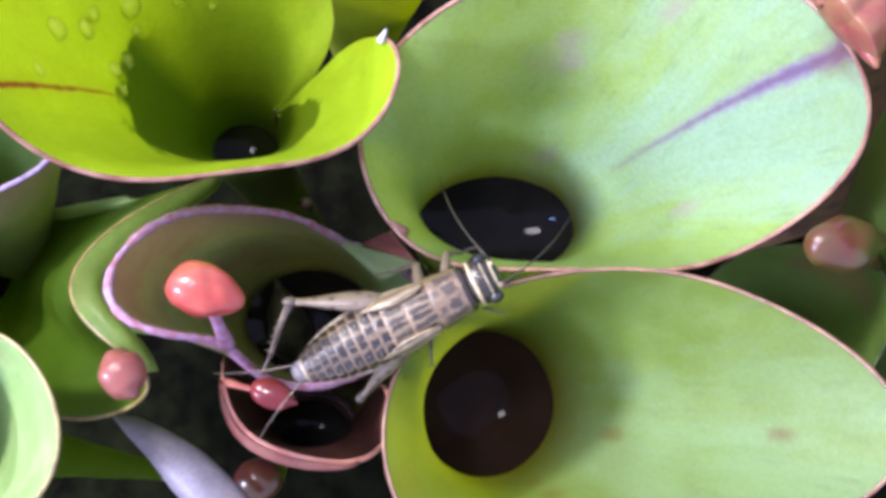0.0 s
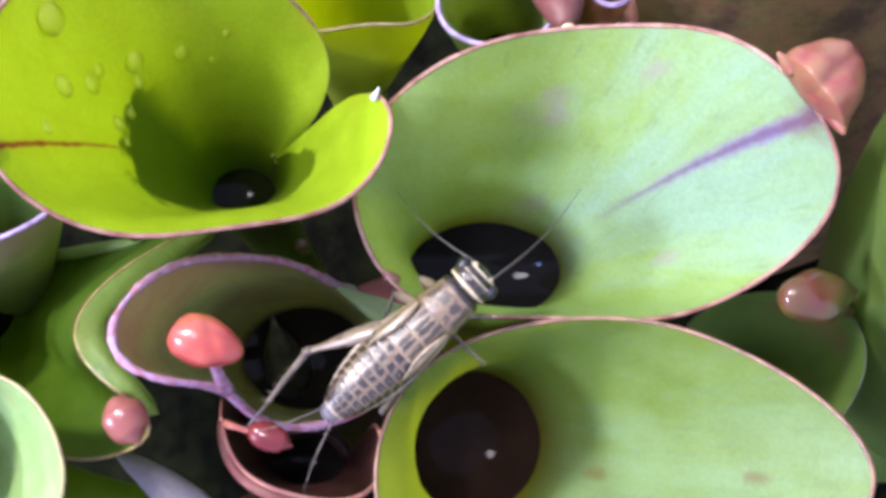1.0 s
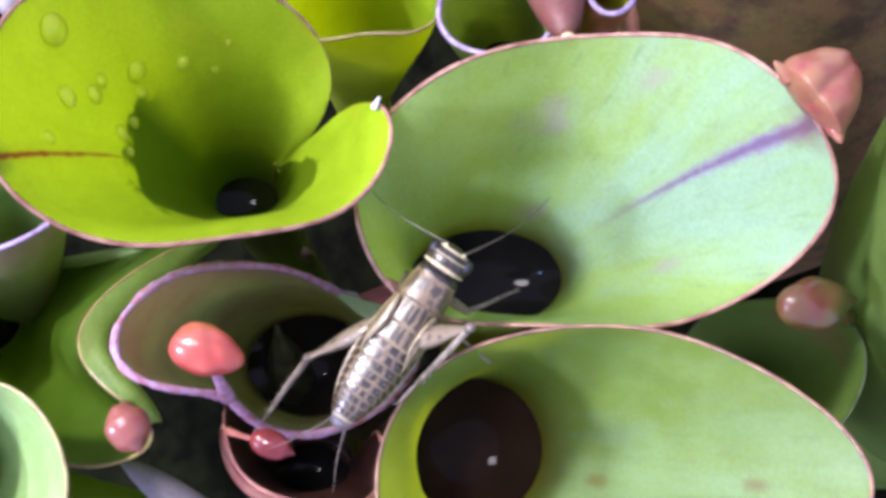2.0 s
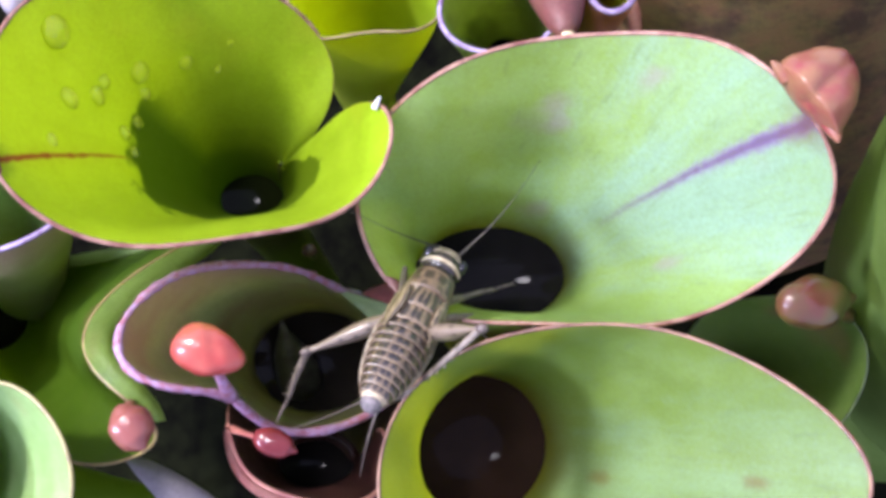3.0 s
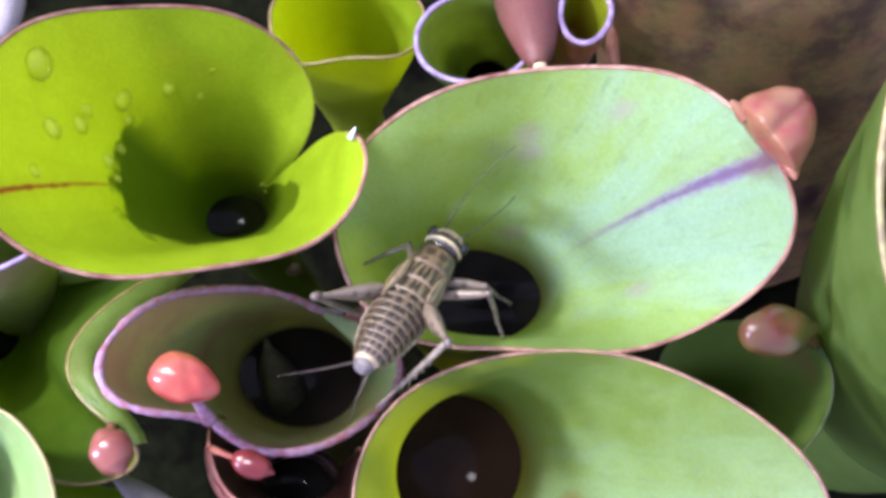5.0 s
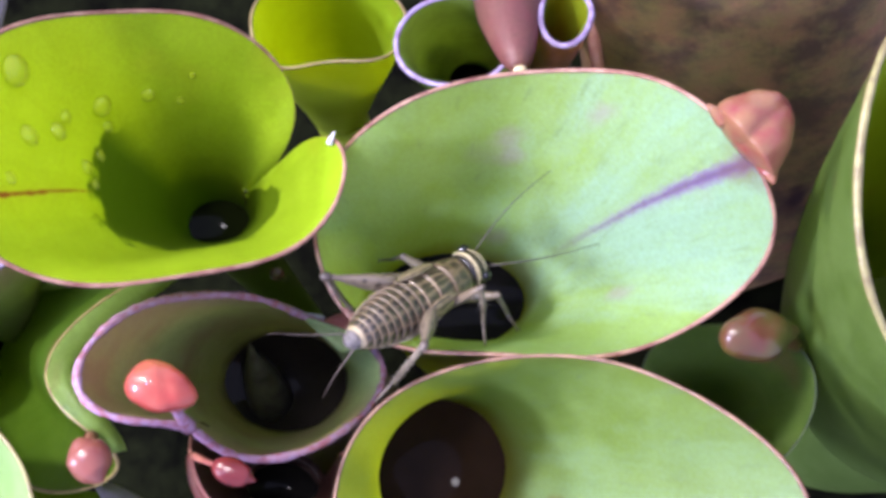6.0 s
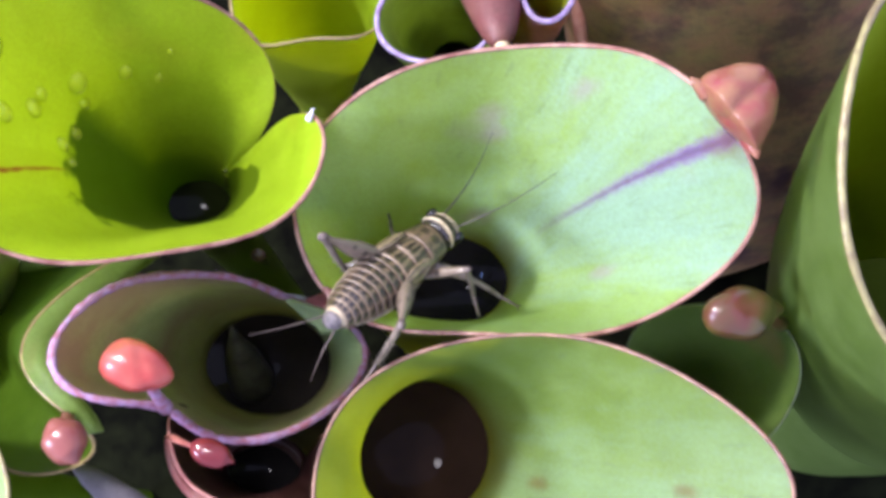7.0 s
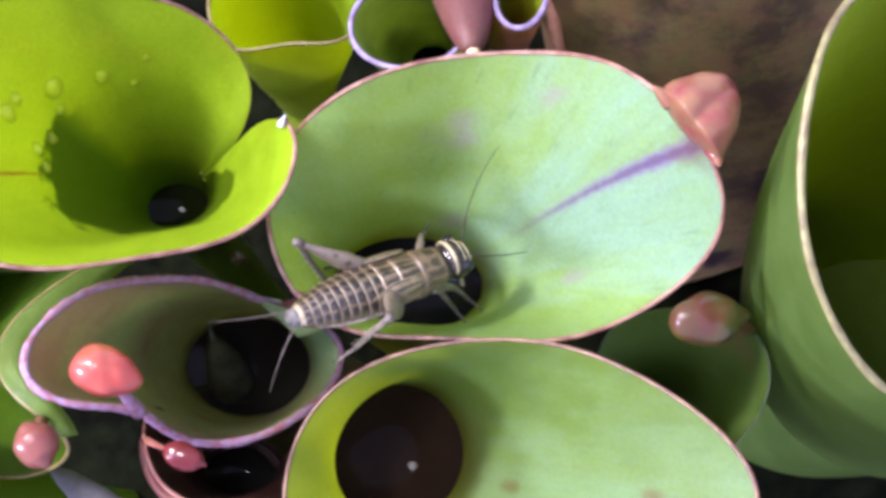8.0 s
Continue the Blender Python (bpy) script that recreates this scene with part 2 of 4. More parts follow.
PINK_RIM = plain("pink_margin", (0.16, 0.058, 0.045), (0.31, 0.175, 0.125), 0.36, 450.0, 0.4, thin=0.15)
PURPLE_RIM = plain("purple_margin", (0.24, 0.075, 0.10), (0.34, 0.22, 0.36), 0.4, 900.0, 1.0)
LILAC_RIM = plain("lilac_margin", (0.13, 0.075, 0.15), (0.27, 0.22, 0.37), 0.35, 900.0, 0.5)
SALMON_RIM = plain("salmon_margin", (0.28, 0.09, 0.08), (0.40, 0.19, 0.15), 0.35, 300.0)
RED_RIM = plain("red_margin", (0.42, 0.14, 0.11), (0.55, 0.28, 0.22), 0.35, 500.0)
RUST_RIM = plain("rust_margin", (0.085, 0.032, 0.022), (0.20, 0.105, 0.065), 0.36, 420.0)
TOOTH = plain("pale_tooth", (0.30, 0.31, 0.36), (0.46, 0.46, 0.50), 0.3, 600.0)
PALE_RIM = plain("pale_margin", (0.13, 0.10, 0.045), (0.22, 0.20, 0.08), 0.35, 700.0, 0.4)
TAN_RIM = plain("tan_margin", (0.12, 0.075, 0.028), (0.22, 0.17, 0.065), 0.4, 500.0)
GREEN_RIM = plain("green_margin", (0.03, 0.045, 0.02), (0.07, 0.10, 0.04), 0.35, 500.0)
CORAL = plain("coral_gland", (0.25, 0.034, 0.028), (0.33, 0.085, 0.058), 0.30, 240.0, 0.15, 0.5, 0.12, spec=0.2)
ROSE = plain("rose_gland", (0.15, 0.035, 0.033), (0.19, 0.065, 0.05), 0.30, 200.0, 0.1, 0.5, 0.15, spec=0.2)
BLUSH = plain("blush_gland", (0.20, 0.035, 0.042), (0.23, 0.125, 0.060), 0.30, 260.0, 0.3, 0.3, 0.2, spec=0.3)
GOLD = plain("gold_gland", (0.36, 0.26, 0.12), (0.50, 0.42, 0.26), 0.2, 500.0, 0.1, 0.6)
RUBY = plain("ruby_gland", (0.075, 0.007, 0.010), (0.13, 0.02, 0.022), 0.25, 200.0, 0.1, 0.35, 0.15, spec=0.2)
OLIVE = plain("olive_gland", (0.045, 0.048, 0.010), (0.085, 0.018, 0.016), 0.28, 150.0, 0.15, 0.4, 0.08, spec=0.25)
WATER = wet("pitcher_water", (0.011, 0.010, 0.010), spec=0.085)
DUSK_WATER = wet("dusky_pitcher_water", (0.030, 0.025, 0.021), spec=0.11)
GREEN_WATER = wet("green_pitcher_water", (0.010, 0.014, 0.003), spec=0.085)
BROWN_WATER = wet("brown_pitcher_water", (0.024, 0.013, 0.009), spec=0.06)
CONE_SKIN = plain("cone_skin", (0.035, 0.036, 0.026), (0.11, 0.11, 0.085), 0.3, 400.0, 0.4, 0.3)
DROP = clear("dew", (0.80, 0.92, 0.04))
SEAM = plain("olive_seam", (0.045, 0.06, 0.005), (0.09, 0.10, 0.01), 0.5, 500.0)
# peat below its own tone: shade between the pitchers is in the colour
SOIL = plain("shaded_peat", (0.002, 0.002, 0.0017), (0.006, 0.007, 0.0035), 0.95, 160.0, 0.8, spec=0.0)


# ---- mesh helpers ----
def part(name, bm, material, parent=None, label=""):
    mesh = bpy.data.meshes.new(name)
    bm.normal_update()
    bm.to_mesh(mesh)
    bm.free()
    mesh.materials.append(material)
    for polygon in mesh.polygons:
        polygon.use_smooth = True
    ob = new(name, mesh)
    if parent is not None:
        ob.parent = parent
    if label:
        tagged(ob, label)
    return ob


def empty(name, at, label, category, group=""):
    ob = new(name)
    ob.empty_display_size = 0.005
    ob.location = at
    return tagged(ob, label, category, group)


def grid(bm, points, closed_u=True, flip=False, uv=None):
    """Quads over rows of points; uv: rows of (u, v), with one more column where closed."""
    layer = bm.loops.layers.uv.verify()
    verts = [[bm.verts.new(p) for p in row] for row in points]
    wide = len(points[0])
    for j in range(len(points) - 1):
        for i in range(wide if closed_u else wide - 1):
            k = (i + 1) % wide
            corners = [(j, i, i), (j, k, i + 1), (j + 1, k, i + 1), (j + 1, i, i)]
            if flip:
                corners.reverse()
            face = bm.faces.new([verts[a][b] for a, b, c in corners])
            if uv is not None:
                for loop, (a, b, c) in zip(face.loops, corners):
                    loop[layer].uv = uv[a][c]
    return verts


def sweep(bm, path, radii, sides=10, closed=False, caps=True):
    """A round tube along a path."""
    path = [Vector(p) for p in path]
    count = len(path)
    rows = []
    normal = None
    for i, p in enumerate(path):
        a = path[(i - 1) % count] if closed or i > 0 else p
        b = path[(i + 1) % count] if closed or i < count - 1 else p
        way = (b - a).normalized()
        if normal is None:
            normal = way.orthogonal().normalized()
        normal = (normal - way * normal.dot(way)).normalized()
        side = way.cross(normal)
        r = radii[i] if not isinstance(radii, float) else radii
        rows.append([p + (normal * math.cos(k) + side * math.sin(k)) * r for k in (math.tau * q / sides for q in range(sides))])
    if closed:
        rows.append(rows[0])
    verts = grid(bm, rows)
    if closed:
        bmesh.ops.remove_doubles(bm, verts=bm.verts, dist=1e-7)
    elif caps:
        bm.faces.new(list(reversed(verts[0])))
        bm.faces.new(verts[-1])


def blob(bm, centre, axes, rings=14, sides=20, shape=None):
    """An ellipsoid about three half axes; shape(s) scales its girth from -1 to 1 along the first one."""
    x, y, z = (Vector(a) for a in axes)
    rows = []
    for j in range(rings + 1):
        s = -math.cos(math.pi * j / rings)
        girth = math.sqrt(max(1e-5, 1 - s * s)) * (shape(s) if shape else 1.0)
        rows.append([Vector(centre) + x * s + (y * math.cos(k) + z * math.sin(k)) * girth for k in (math.tau * q / sides for q in range(sides))])
    uv = [[(q / sides, j / rings) for q in range(sides + 1)] for j in range(rings + 1)]
    grid(bm, rows, uv=uv)
    bmesh.ops.remove_doubles(bm, verts=bm.verts, dist=1e-7)


# ---- the pitchers ----
TURNS, DEEPS = 128, 30


class Tube:
    """The wall of a pitcher: its margin is a closed curve of a few harmonics (mm), its throat an ellipse at the water, its foot a stalk."""

    def __init__(self, rim, pool, radii, foot, swell=1.15, rise=0.45, thick=0.8, wave=0.25, taper=1.3):
        theta = np.linspace(0, math.tau, TURNS, endpoint=False)
        rim = np.array(rim)
        edge = np.tile(rim[0], (TURNS, 1))
        for k in range(1, (len(rim) + 1) // 2):
            edge += np.outer(np.cos(k * theta), rim[2 * k - 1]) + np.outer(np.sin(k * theta), rim[2 * k])
        first = np.outer(np.cos(theta), rim[1]) + np.outer(np.sin(theta), rim[2])
        around = np.unwrap(np.arctan2(first[:, 1], first[:, 0]))
        pool, foot = np.array(pool), np.array(foot)
        spoke = np.stack([np.cos(around) * radii[0], np.sin(around) * radii[1], 0 * around], 1)
        up = rim[0] - pool
        throat = pool + spoke
        shoulder = pool + spoke * swell + up * rise
        self.depths = np.concatenate([np.linspace(0, 1, DEEPS) ** 1.15, np.linspace(1.04, 2, 14)])
        rows = []
        for s in self.depths:
            if s <= 1:
                rows.append(edge * (1 - s) ** 2 + shoulder * 2 * s * (1 - s) + throat * s * s)
            else:
                q = s - 1
                slim = (1 - q) ** taper * 0.85 + 0.15
                way = pool + (foot - pool) * q - up * 0.25 * q * (1 - q)
                rows.append(way + spoke * slim)
        self.inner = np.array(rows)
        for j in range(len(self.depths)):
            fade = min(1.0, self.depths[j] * 4)
            for i in range(TURNS):
                x, y, z = self.inner[j, i] * 0.09
                self.inner[j, i] += wave * fade * (noise.noise((x, y, z)) + 0.4 * noise.noise((x * 3, y * 3, z * 3)))
        du = np.roll(self.inner, -1, 1) - np.roll(self.inner, 1, 1)
        dv = np.gradient(self.inner, axis=0)
        normal = np.cross(du, dv)
        normal /= np.linalg.norm(normal, axis=2, keepdims=True) + 1e-9
        middle = self.inner.mean(1, keepdims=True)
        if ((self.inner - middle) * normal)[DEEPS - 4].sum() < 0:
            normal = -normal
        self.normal, self.thick, self.pool, self.throat, self.foot, self.edge = normal, thick, pool, throat, foot, edge
        self.outer = self.inner + normal * thick * np.clip(0.45 + self.depths * 3, 0, 1)[:, None, None]
        self.hand = 1 if around[-1] > around[0] else -1

    def at(self, turn, depth, out=0.0):
        """A place on the inner wall and its outward normal, in metres; turn 0 to 1, depth 0 (margin) to 1 (water)."""
        i, j = int(round(turn * TURNS)) % TURNS, int(np.argmin(abs(self.depths - depth)))
        return Vector((self.inner[j, i] + self.normal[j, i] * out) * MM), Vector(self.normal[j, i])


def pitcher(label, tube, skin, margin, water, bead=0.24, group="pitchers of the rosette", outside=None, dish=3.0, margin_label="", seam=(0.0, 0.0), knobs=0.0):
    foot = Vector(tube.foot * MM)
    thing = empty("pitcher", foot, label, "pitcher plant", group)
    uvs = [[(i / TURNS, s) for i in range(TURNS + 1)] for s in tube.depths]

    def local(rows):
        return [[Vector(p) * MM - foot for p in row] for row in rows]

    low = DEEPS + 2
    bm = bmesh.new()
    grid(bm, local(tube.inner[:low]), flip=tube.hand > 0, uv=uvs[:low])
    part("inner_wall", bm, skin, thing)
    bm = bmesh.new()
    grid(bm, local(tube.outer), flip=tube.hand < 0, uv=uvs)
    part("outer_wall", bm, outside or skin, thing)
    bm = bmesh.new()
    half = (tube.inner[0] + tube.outer[0]) / 2
    sizes = [bead * MM * (1 + 0.22 * noise.noise(Vector(p) * 0.35) + knobs * noise.noise(Vector(p) * 1.3)) for p in half]
    for k in range(TURNS):
        if k < seam[0] * TURNS or TURNS - k < seam[1] * TURNS:
            sizes[k] *= 0.2
    sweep(bm, [Vector(p) * MM - foot for p in half], sizes, 8, True)
    part("margin", bm, margin, thing, margin_label)
    if water is not None:
        bm = bmesh.new()
        rows = []
        for k in range(13):
            r = 1 - k / 12.5
            lift = dish * r * r
            rows.append([Vector(tube.pool + (p - tube.pool) * (0.01 + r) + np.array((0, 0, lift - dish))) * MM - foot for p in tube.throat])
        verts = grid(bm, rows, flip=tube.hand < 0)
        bm.faces.new(list(reversed(verts[-1])) if tube.hand < 0 else verts[-1])
        part("water", bm, water, thing, "still dark water deep inside the pitcher")
    return thing


def spoon(thing, at, way, size, skin, root=None, label="", hook=0.35, flat=0.85, point=1.5, tail=0.0, stalk=None, crease=None, cut=1.0):
    """The nectar gland at a pitcher's tip: a swollen hood with a point, on a short neck. mm."""
    foot = thing.location
    x = Vector(way).normalized()
    y = Vector((0, 0, 1)).cross(x).normalized()
    z = x.cross(y)
    c = Vector(at) * MM - foot
    bm = bmesh.new()
    a, b = size
    blob(bm, c, (x * a * MM, y * b * MM, z * b * flat * MM), 40, 48, lambda s: (1.0 - 0.12 * s) * (1 if s < 0.55 else max(0.12, 1 - (s - 0.55) * point)) * (1 if s > -0.4 else max(0.12, 1 + (s + 0.4) * tail)))
    for v in bm.verts:
        d = v.co - c
        if d.dot(y) < 0:
            v.co -= y * d.dot(y) * (1 - cut)
            d = v.co - c
        bend = max(0.0, d.dot(x) / (a * MM)) ** 2
        v.co += z * bend * hook * a * MM * 0.3
        v.co += d.normalized() * 0.10 * a * MM * noise.noise(d * 420 + Vector(at))
        if crease and d.dot(z) > 0:
            place, slant, wide, deep = crease
            off = d.dot(x) / (a * MM) + slant * d.dot(y) / (b * MM) - place
            v.co -= d.normalized() * deep * MM * (math.exp(-(off / wide) ** 2))
    part("nectar_spoon", bm, skin, thing, label)
    if root is not None:
        r = Vector(root) * MM - foot
        m = (r + c) / 2 + Vector((0, 0, 0.0006))
        bm = bmesh.new()
        path = [r.lerp(m, q).lerp(m.lerp(c, q), q) for q in (k / 10 for k in range(11))]
        sweep(bm, path, [MM * b * (0.36 - 0.14 * math.sin(math.pi * k / 10)) for k in range(11)], 10)
        part("neck", bm, stalk or skin, thing)


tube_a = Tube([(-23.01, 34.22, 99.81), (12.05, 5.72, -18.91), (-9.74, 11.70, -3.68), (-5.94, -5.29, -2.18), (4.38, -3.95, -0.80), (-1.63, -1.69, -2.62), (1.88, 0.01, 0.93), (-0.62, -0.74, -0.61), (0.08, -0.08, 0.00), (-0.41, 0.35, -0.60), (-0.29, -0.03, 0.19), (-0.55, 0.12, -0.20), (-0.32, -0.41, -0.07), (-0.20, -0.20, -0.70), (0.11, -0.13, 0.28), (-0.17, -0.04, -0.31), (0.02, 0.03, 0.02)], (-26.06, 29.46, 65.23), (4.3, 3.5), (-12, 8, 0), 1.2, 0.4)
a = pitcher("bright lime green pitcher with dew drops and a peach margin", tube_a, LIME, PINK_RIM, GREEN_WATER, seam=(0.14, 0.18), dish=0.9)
tube_b = Tube([(14.41, 24.87, 104.41), (-18.93, -7.97, -10.20), (-12.92, 13.34, -1.35), (-0.45, 0.14, 0.96), (0.19, -0.04, 0.54), (0.44, -0.73, -1.13), (-0.36, 0.59, -1.61), (-0.53, -0.53, 0.79), (-0.19, 0.20, 0.61), (0.04, -0.32, 0.32), (-0.03, 0.17, 0.45)], (6.33, 17.67, 77.06), (9.5, 6.2), (6, 6, 0), 1.12, 0.4)
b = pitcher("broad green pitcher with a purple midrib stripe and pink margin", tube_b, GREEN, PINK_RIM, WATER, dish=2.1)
tube_c = Tube([(16.89, -4.68, 106.02), (-11.16, 12.75, -5.48), (19.07, 8.65, 3.68), (0.08, 1.10, -0.93), (-0.36, -0.36, -0.50), (1.25, -0.38, 0.42), (0.33, -0.77, 0.18), (-0.45, 0.02, -0.01), (0.26, 0.08, 0.29)], (4.75, -3.45, 76.85), (8.5, 8.7), (4, 2, 0), 1.12, 0.4)
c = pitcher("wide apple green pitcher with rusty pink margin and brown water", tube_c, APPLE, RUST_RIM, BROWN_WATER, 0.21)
tube_d = Tube([(-17.43, 8.84, 89.90), (-12.79, -0.15, 14.64), (-2.12, 9.44, -1.53), (0.39, 0.08, 0.31), (0.14, -0.22, 0.59), (-1.22, -0.87, 1.07), (-0.97, 0.34, -0.90), (-0.34, -0.34, -0.27), (-0.16, 0.23, 0.15), (-0.57, -0.17, 0.25), (0.05, 0.32, -0.20)], (-18.89, 7.39, 49.84), (9.2, 7.4), (-7, 6, 0), 1.2, 0.4)
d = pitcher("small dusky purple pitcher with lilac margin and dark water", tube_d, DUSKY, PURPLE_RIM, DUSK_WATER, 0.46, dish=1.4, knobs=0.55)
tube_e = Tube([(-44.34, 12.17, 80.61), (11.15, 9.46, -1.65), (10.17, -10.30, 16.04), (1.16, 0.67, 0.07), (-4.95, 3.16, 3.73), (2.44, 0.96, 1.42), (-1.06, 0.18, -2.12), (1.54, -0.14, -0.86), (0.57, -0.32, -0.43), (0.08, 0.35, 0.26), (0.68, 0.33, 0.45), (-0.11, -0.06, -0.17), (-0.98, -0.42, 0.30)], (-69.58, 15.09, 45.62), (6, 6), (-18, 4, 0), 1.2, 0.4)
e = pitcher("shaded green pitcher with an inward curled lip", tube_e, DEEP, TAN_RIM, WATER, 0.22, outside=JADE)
tube_f = Tube([(-48.32, -6.16, 99.46), (3.94, 9.68, 1.17), (9.59, -3.63, 3.06), (-0.07, 0.04, 0.10), (-0.10, -0.08, -0.09), (-0.14, 0.14, -0.10), (-0.12, 0.02, -0.01)], (-67.54, -7.95, 63.31), (5, 5), (-50, -18, 0), 1.2, 0.4)
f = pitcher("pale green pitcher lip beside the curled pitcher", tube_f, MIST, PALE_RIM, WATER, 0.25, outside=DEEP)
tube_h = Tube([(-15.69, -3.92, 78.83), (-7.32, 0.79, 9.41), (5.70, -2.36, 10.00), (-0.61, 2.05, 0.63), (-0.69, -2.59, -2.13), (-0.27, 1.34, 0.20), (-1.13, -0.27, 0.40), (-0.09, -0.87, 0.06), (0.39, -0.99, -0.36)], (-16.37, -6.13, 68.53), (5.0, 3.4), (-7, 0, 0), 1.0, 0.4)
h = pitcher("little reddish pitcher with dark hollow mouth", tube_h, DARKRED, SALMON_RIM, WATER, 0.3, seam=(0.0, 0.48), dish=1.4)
tube_i = Tube([(-9.80, 55.20, 76.76), (-6.77, -5.24, 1.49), (7.45, -5.53, 3.47), (-0.20, -0.31, -0.03), (-0.08, 0.40, -0.42), (0.29, -0.29, 0.04), (-0.08, 0.43, -0.24), (-0.12, -0.43, 0.10), (0.05, -0.15, 0.09)], (-13.79, 54.77, 24.65), (4, 4), (-2, 20, 0), 1.5, 0.35)
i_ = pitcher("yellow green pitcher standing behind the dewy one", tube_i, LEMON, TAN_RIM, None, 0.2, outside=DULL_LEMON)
tube_j = Tube([(7.39, 47.29, 94.12), (-6.52, -0.49, -1.20), (0.67, -5.79, 1.80), (-0.16, -0.13, 0.29), (-0.05, 0.04, -0.29), (-0.07, -0.10, 0.11), (0.04, -0.14, 0.08)], (9.67, 50.49, 59.40), (3.5, 3.5), (6, 20, 0), 1.3, 0.4)
j_ = pitcher("small mottled pitcher with thick lilac margin", tube_j, MOTTLED, LILAC_RIM, WATER, 0.32)
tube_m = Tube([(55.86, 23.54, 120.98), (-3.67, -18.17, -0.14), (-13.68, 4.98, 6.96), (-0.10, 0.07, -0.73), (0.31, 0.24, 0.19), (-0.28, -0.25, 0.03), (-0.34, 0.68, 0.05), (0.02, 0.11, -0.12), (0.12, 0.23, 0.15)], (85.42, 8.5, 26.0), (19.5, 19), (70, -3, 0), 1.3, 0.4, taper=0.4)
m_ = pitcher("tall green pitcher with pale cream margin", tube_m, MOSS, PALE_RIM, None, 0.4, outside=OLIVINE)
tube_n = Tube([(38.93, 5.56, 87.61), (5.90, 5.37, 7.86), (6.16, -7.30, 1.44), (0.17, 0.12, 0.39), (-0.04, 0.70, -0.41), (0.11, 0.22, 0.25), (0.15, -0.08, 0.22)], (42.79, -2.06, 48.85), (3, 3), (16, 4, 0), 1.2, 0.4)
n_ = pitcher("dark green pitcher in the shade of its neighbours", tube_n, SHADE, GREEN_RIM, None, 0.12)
tube_p = Tube([(-54.41, 27.07, 81.25), (3.46, -6.07, 2.78), (7.96, 3.26, -0.22), (-0.16, 0.25, 0.33), (-0.02, 0.16, -0.05), (-0.28, 0.09, 0.03), (-0.21, -0.16, -0.06)], (-61.92, 19.49, 51.11), (5, 5), (-20, 10, 0), 1.2, 0.4)
p_ = pitcher("greyish pitcher with lilac margin under the dewy one", tube_p, MIST, LILAC_RIM, WATER, 0.4, outside=PURPLE)

tube_l = Tube([(46.46, 70.93, 77.90), (-20.48, -12.65, 9.08), (11.10, -14.66, 13.17), (0.17, -0.48, -0.74), (-0.16, 2.15, 1.31), (-1.06, -0.75, -0.66), (-0.53, 0.37, 0.40)], (60.45, 40.00, 8.02), (22, 14), (24, 18, 0), 1.25, 0.45)
l_ = pitcher("large old pitcher with mottled brown and olive outside", tube_l, BROWN, RED_RIM, None, 0.4)
tube_k = Tube([(20.15, 49.60, 96.06), (-2.86, -0.64, 0.21), (0.34, -3.67, 1.81), (0.09, 0.00, 0.18), (-0.04, -0.04, -0.02), (0.10, 0.15, -0.10), (-0.09, 0.24, -0.22)], (18.96, 47.51, 74.17), (1.2, 1.2), (10, 22, 0), 1.6, 0.5)
k_ = pitcher("slim reddish pitcher with a whitish inside", tube_k, LEMON, LILAC_RIM, None, 0.35, outside=REDDISH)


def young_pitcher(label, path, radii, skin, gland=None, gland_skin=None):
    """A pitcher that has not opened yet: a closed tapering tube, with its gland at the tip where it has one."""
    thing = empty("young_pitcher", Vector(path[-1]) * MM, label, "pitcher plant")
    pts = [Vector(p) * MM - thing.location for p in path]
    a, b, c = pts
    line = [a.lerp(b, q).lerp(b.lerp(c, q), q) for q in (k / 24 for k in range(25))]
    sizes = [MM * np.interp(k / 24, (0, 0.12, 0.5, 1), radii) for k in range(25)]
    bm = bmesh.new()
    sweep(bm, line, sizes, 20)
    part("leaf_tube", bm, skin, thing)
    if gland is not None:
        bm = bmesh.new()
        blob(bm, a, ((gland * MM, 0, 0), (0, gland * 0.9 * MM, 0), (0, 0, gland * 0.8 * MM)), 14, 18)
        part("nectar_spoon", bm, gland_skin or OLIVE, thing, "small tan nectar spoon" if gland_skin else "olive nectar spoon")
    return thing


young_pitcher("pale lilac unopened pitcher in the shade", [(-38.64, -5.06, 78.70), (-28.57, -8.65, 86.36), (-20.20, -21.65, 81.98)], (0.3, 1.2, 2.7, 3.4), LILAC)
young_pitcher("reddish brown pitcher back beside the mottled one", [(14.66, 42.28, 99.76), (13.81, 47.21, 97.26), (13.14, 64.94, 81.03)], (0.8, 1.8, 3.8, 5.0), RUSSET, gland=0.8, gland_skin=GOLD)
# tube added in place of an unidentified whitish object
young_pitcher("pale lilac tip in place of a whitish object behind the dewy one", [(-59.87, 55.86, 67.00), (-55.93, 57.97, 73.26), (-59.82, 73.45, 66.84)], (0.8, 2.0, 2.6, 2.6), LILAC)
# bud and stalk are made up for a faint greyish fleck
young_pitcher("tiny bud added for a pale fleck deep in the rosette", [(-18.69, 22.84, 60.51), (-19.36, 22.97, 51.48), (-21.98, 24.10, 21.43)], (0.5, 0.5, 0.6, 0.8), DEEP, gland=1.1)
young_pitcher("thin young pitcher with an olive gland", [(-22.60, -12.94, 72.84), (-22.46, -17.51, 62.31), (-29.10, -14.09, 2.33)], (0.6, 0.9, 1.2, 1.6), DEEP, gland=3.0)


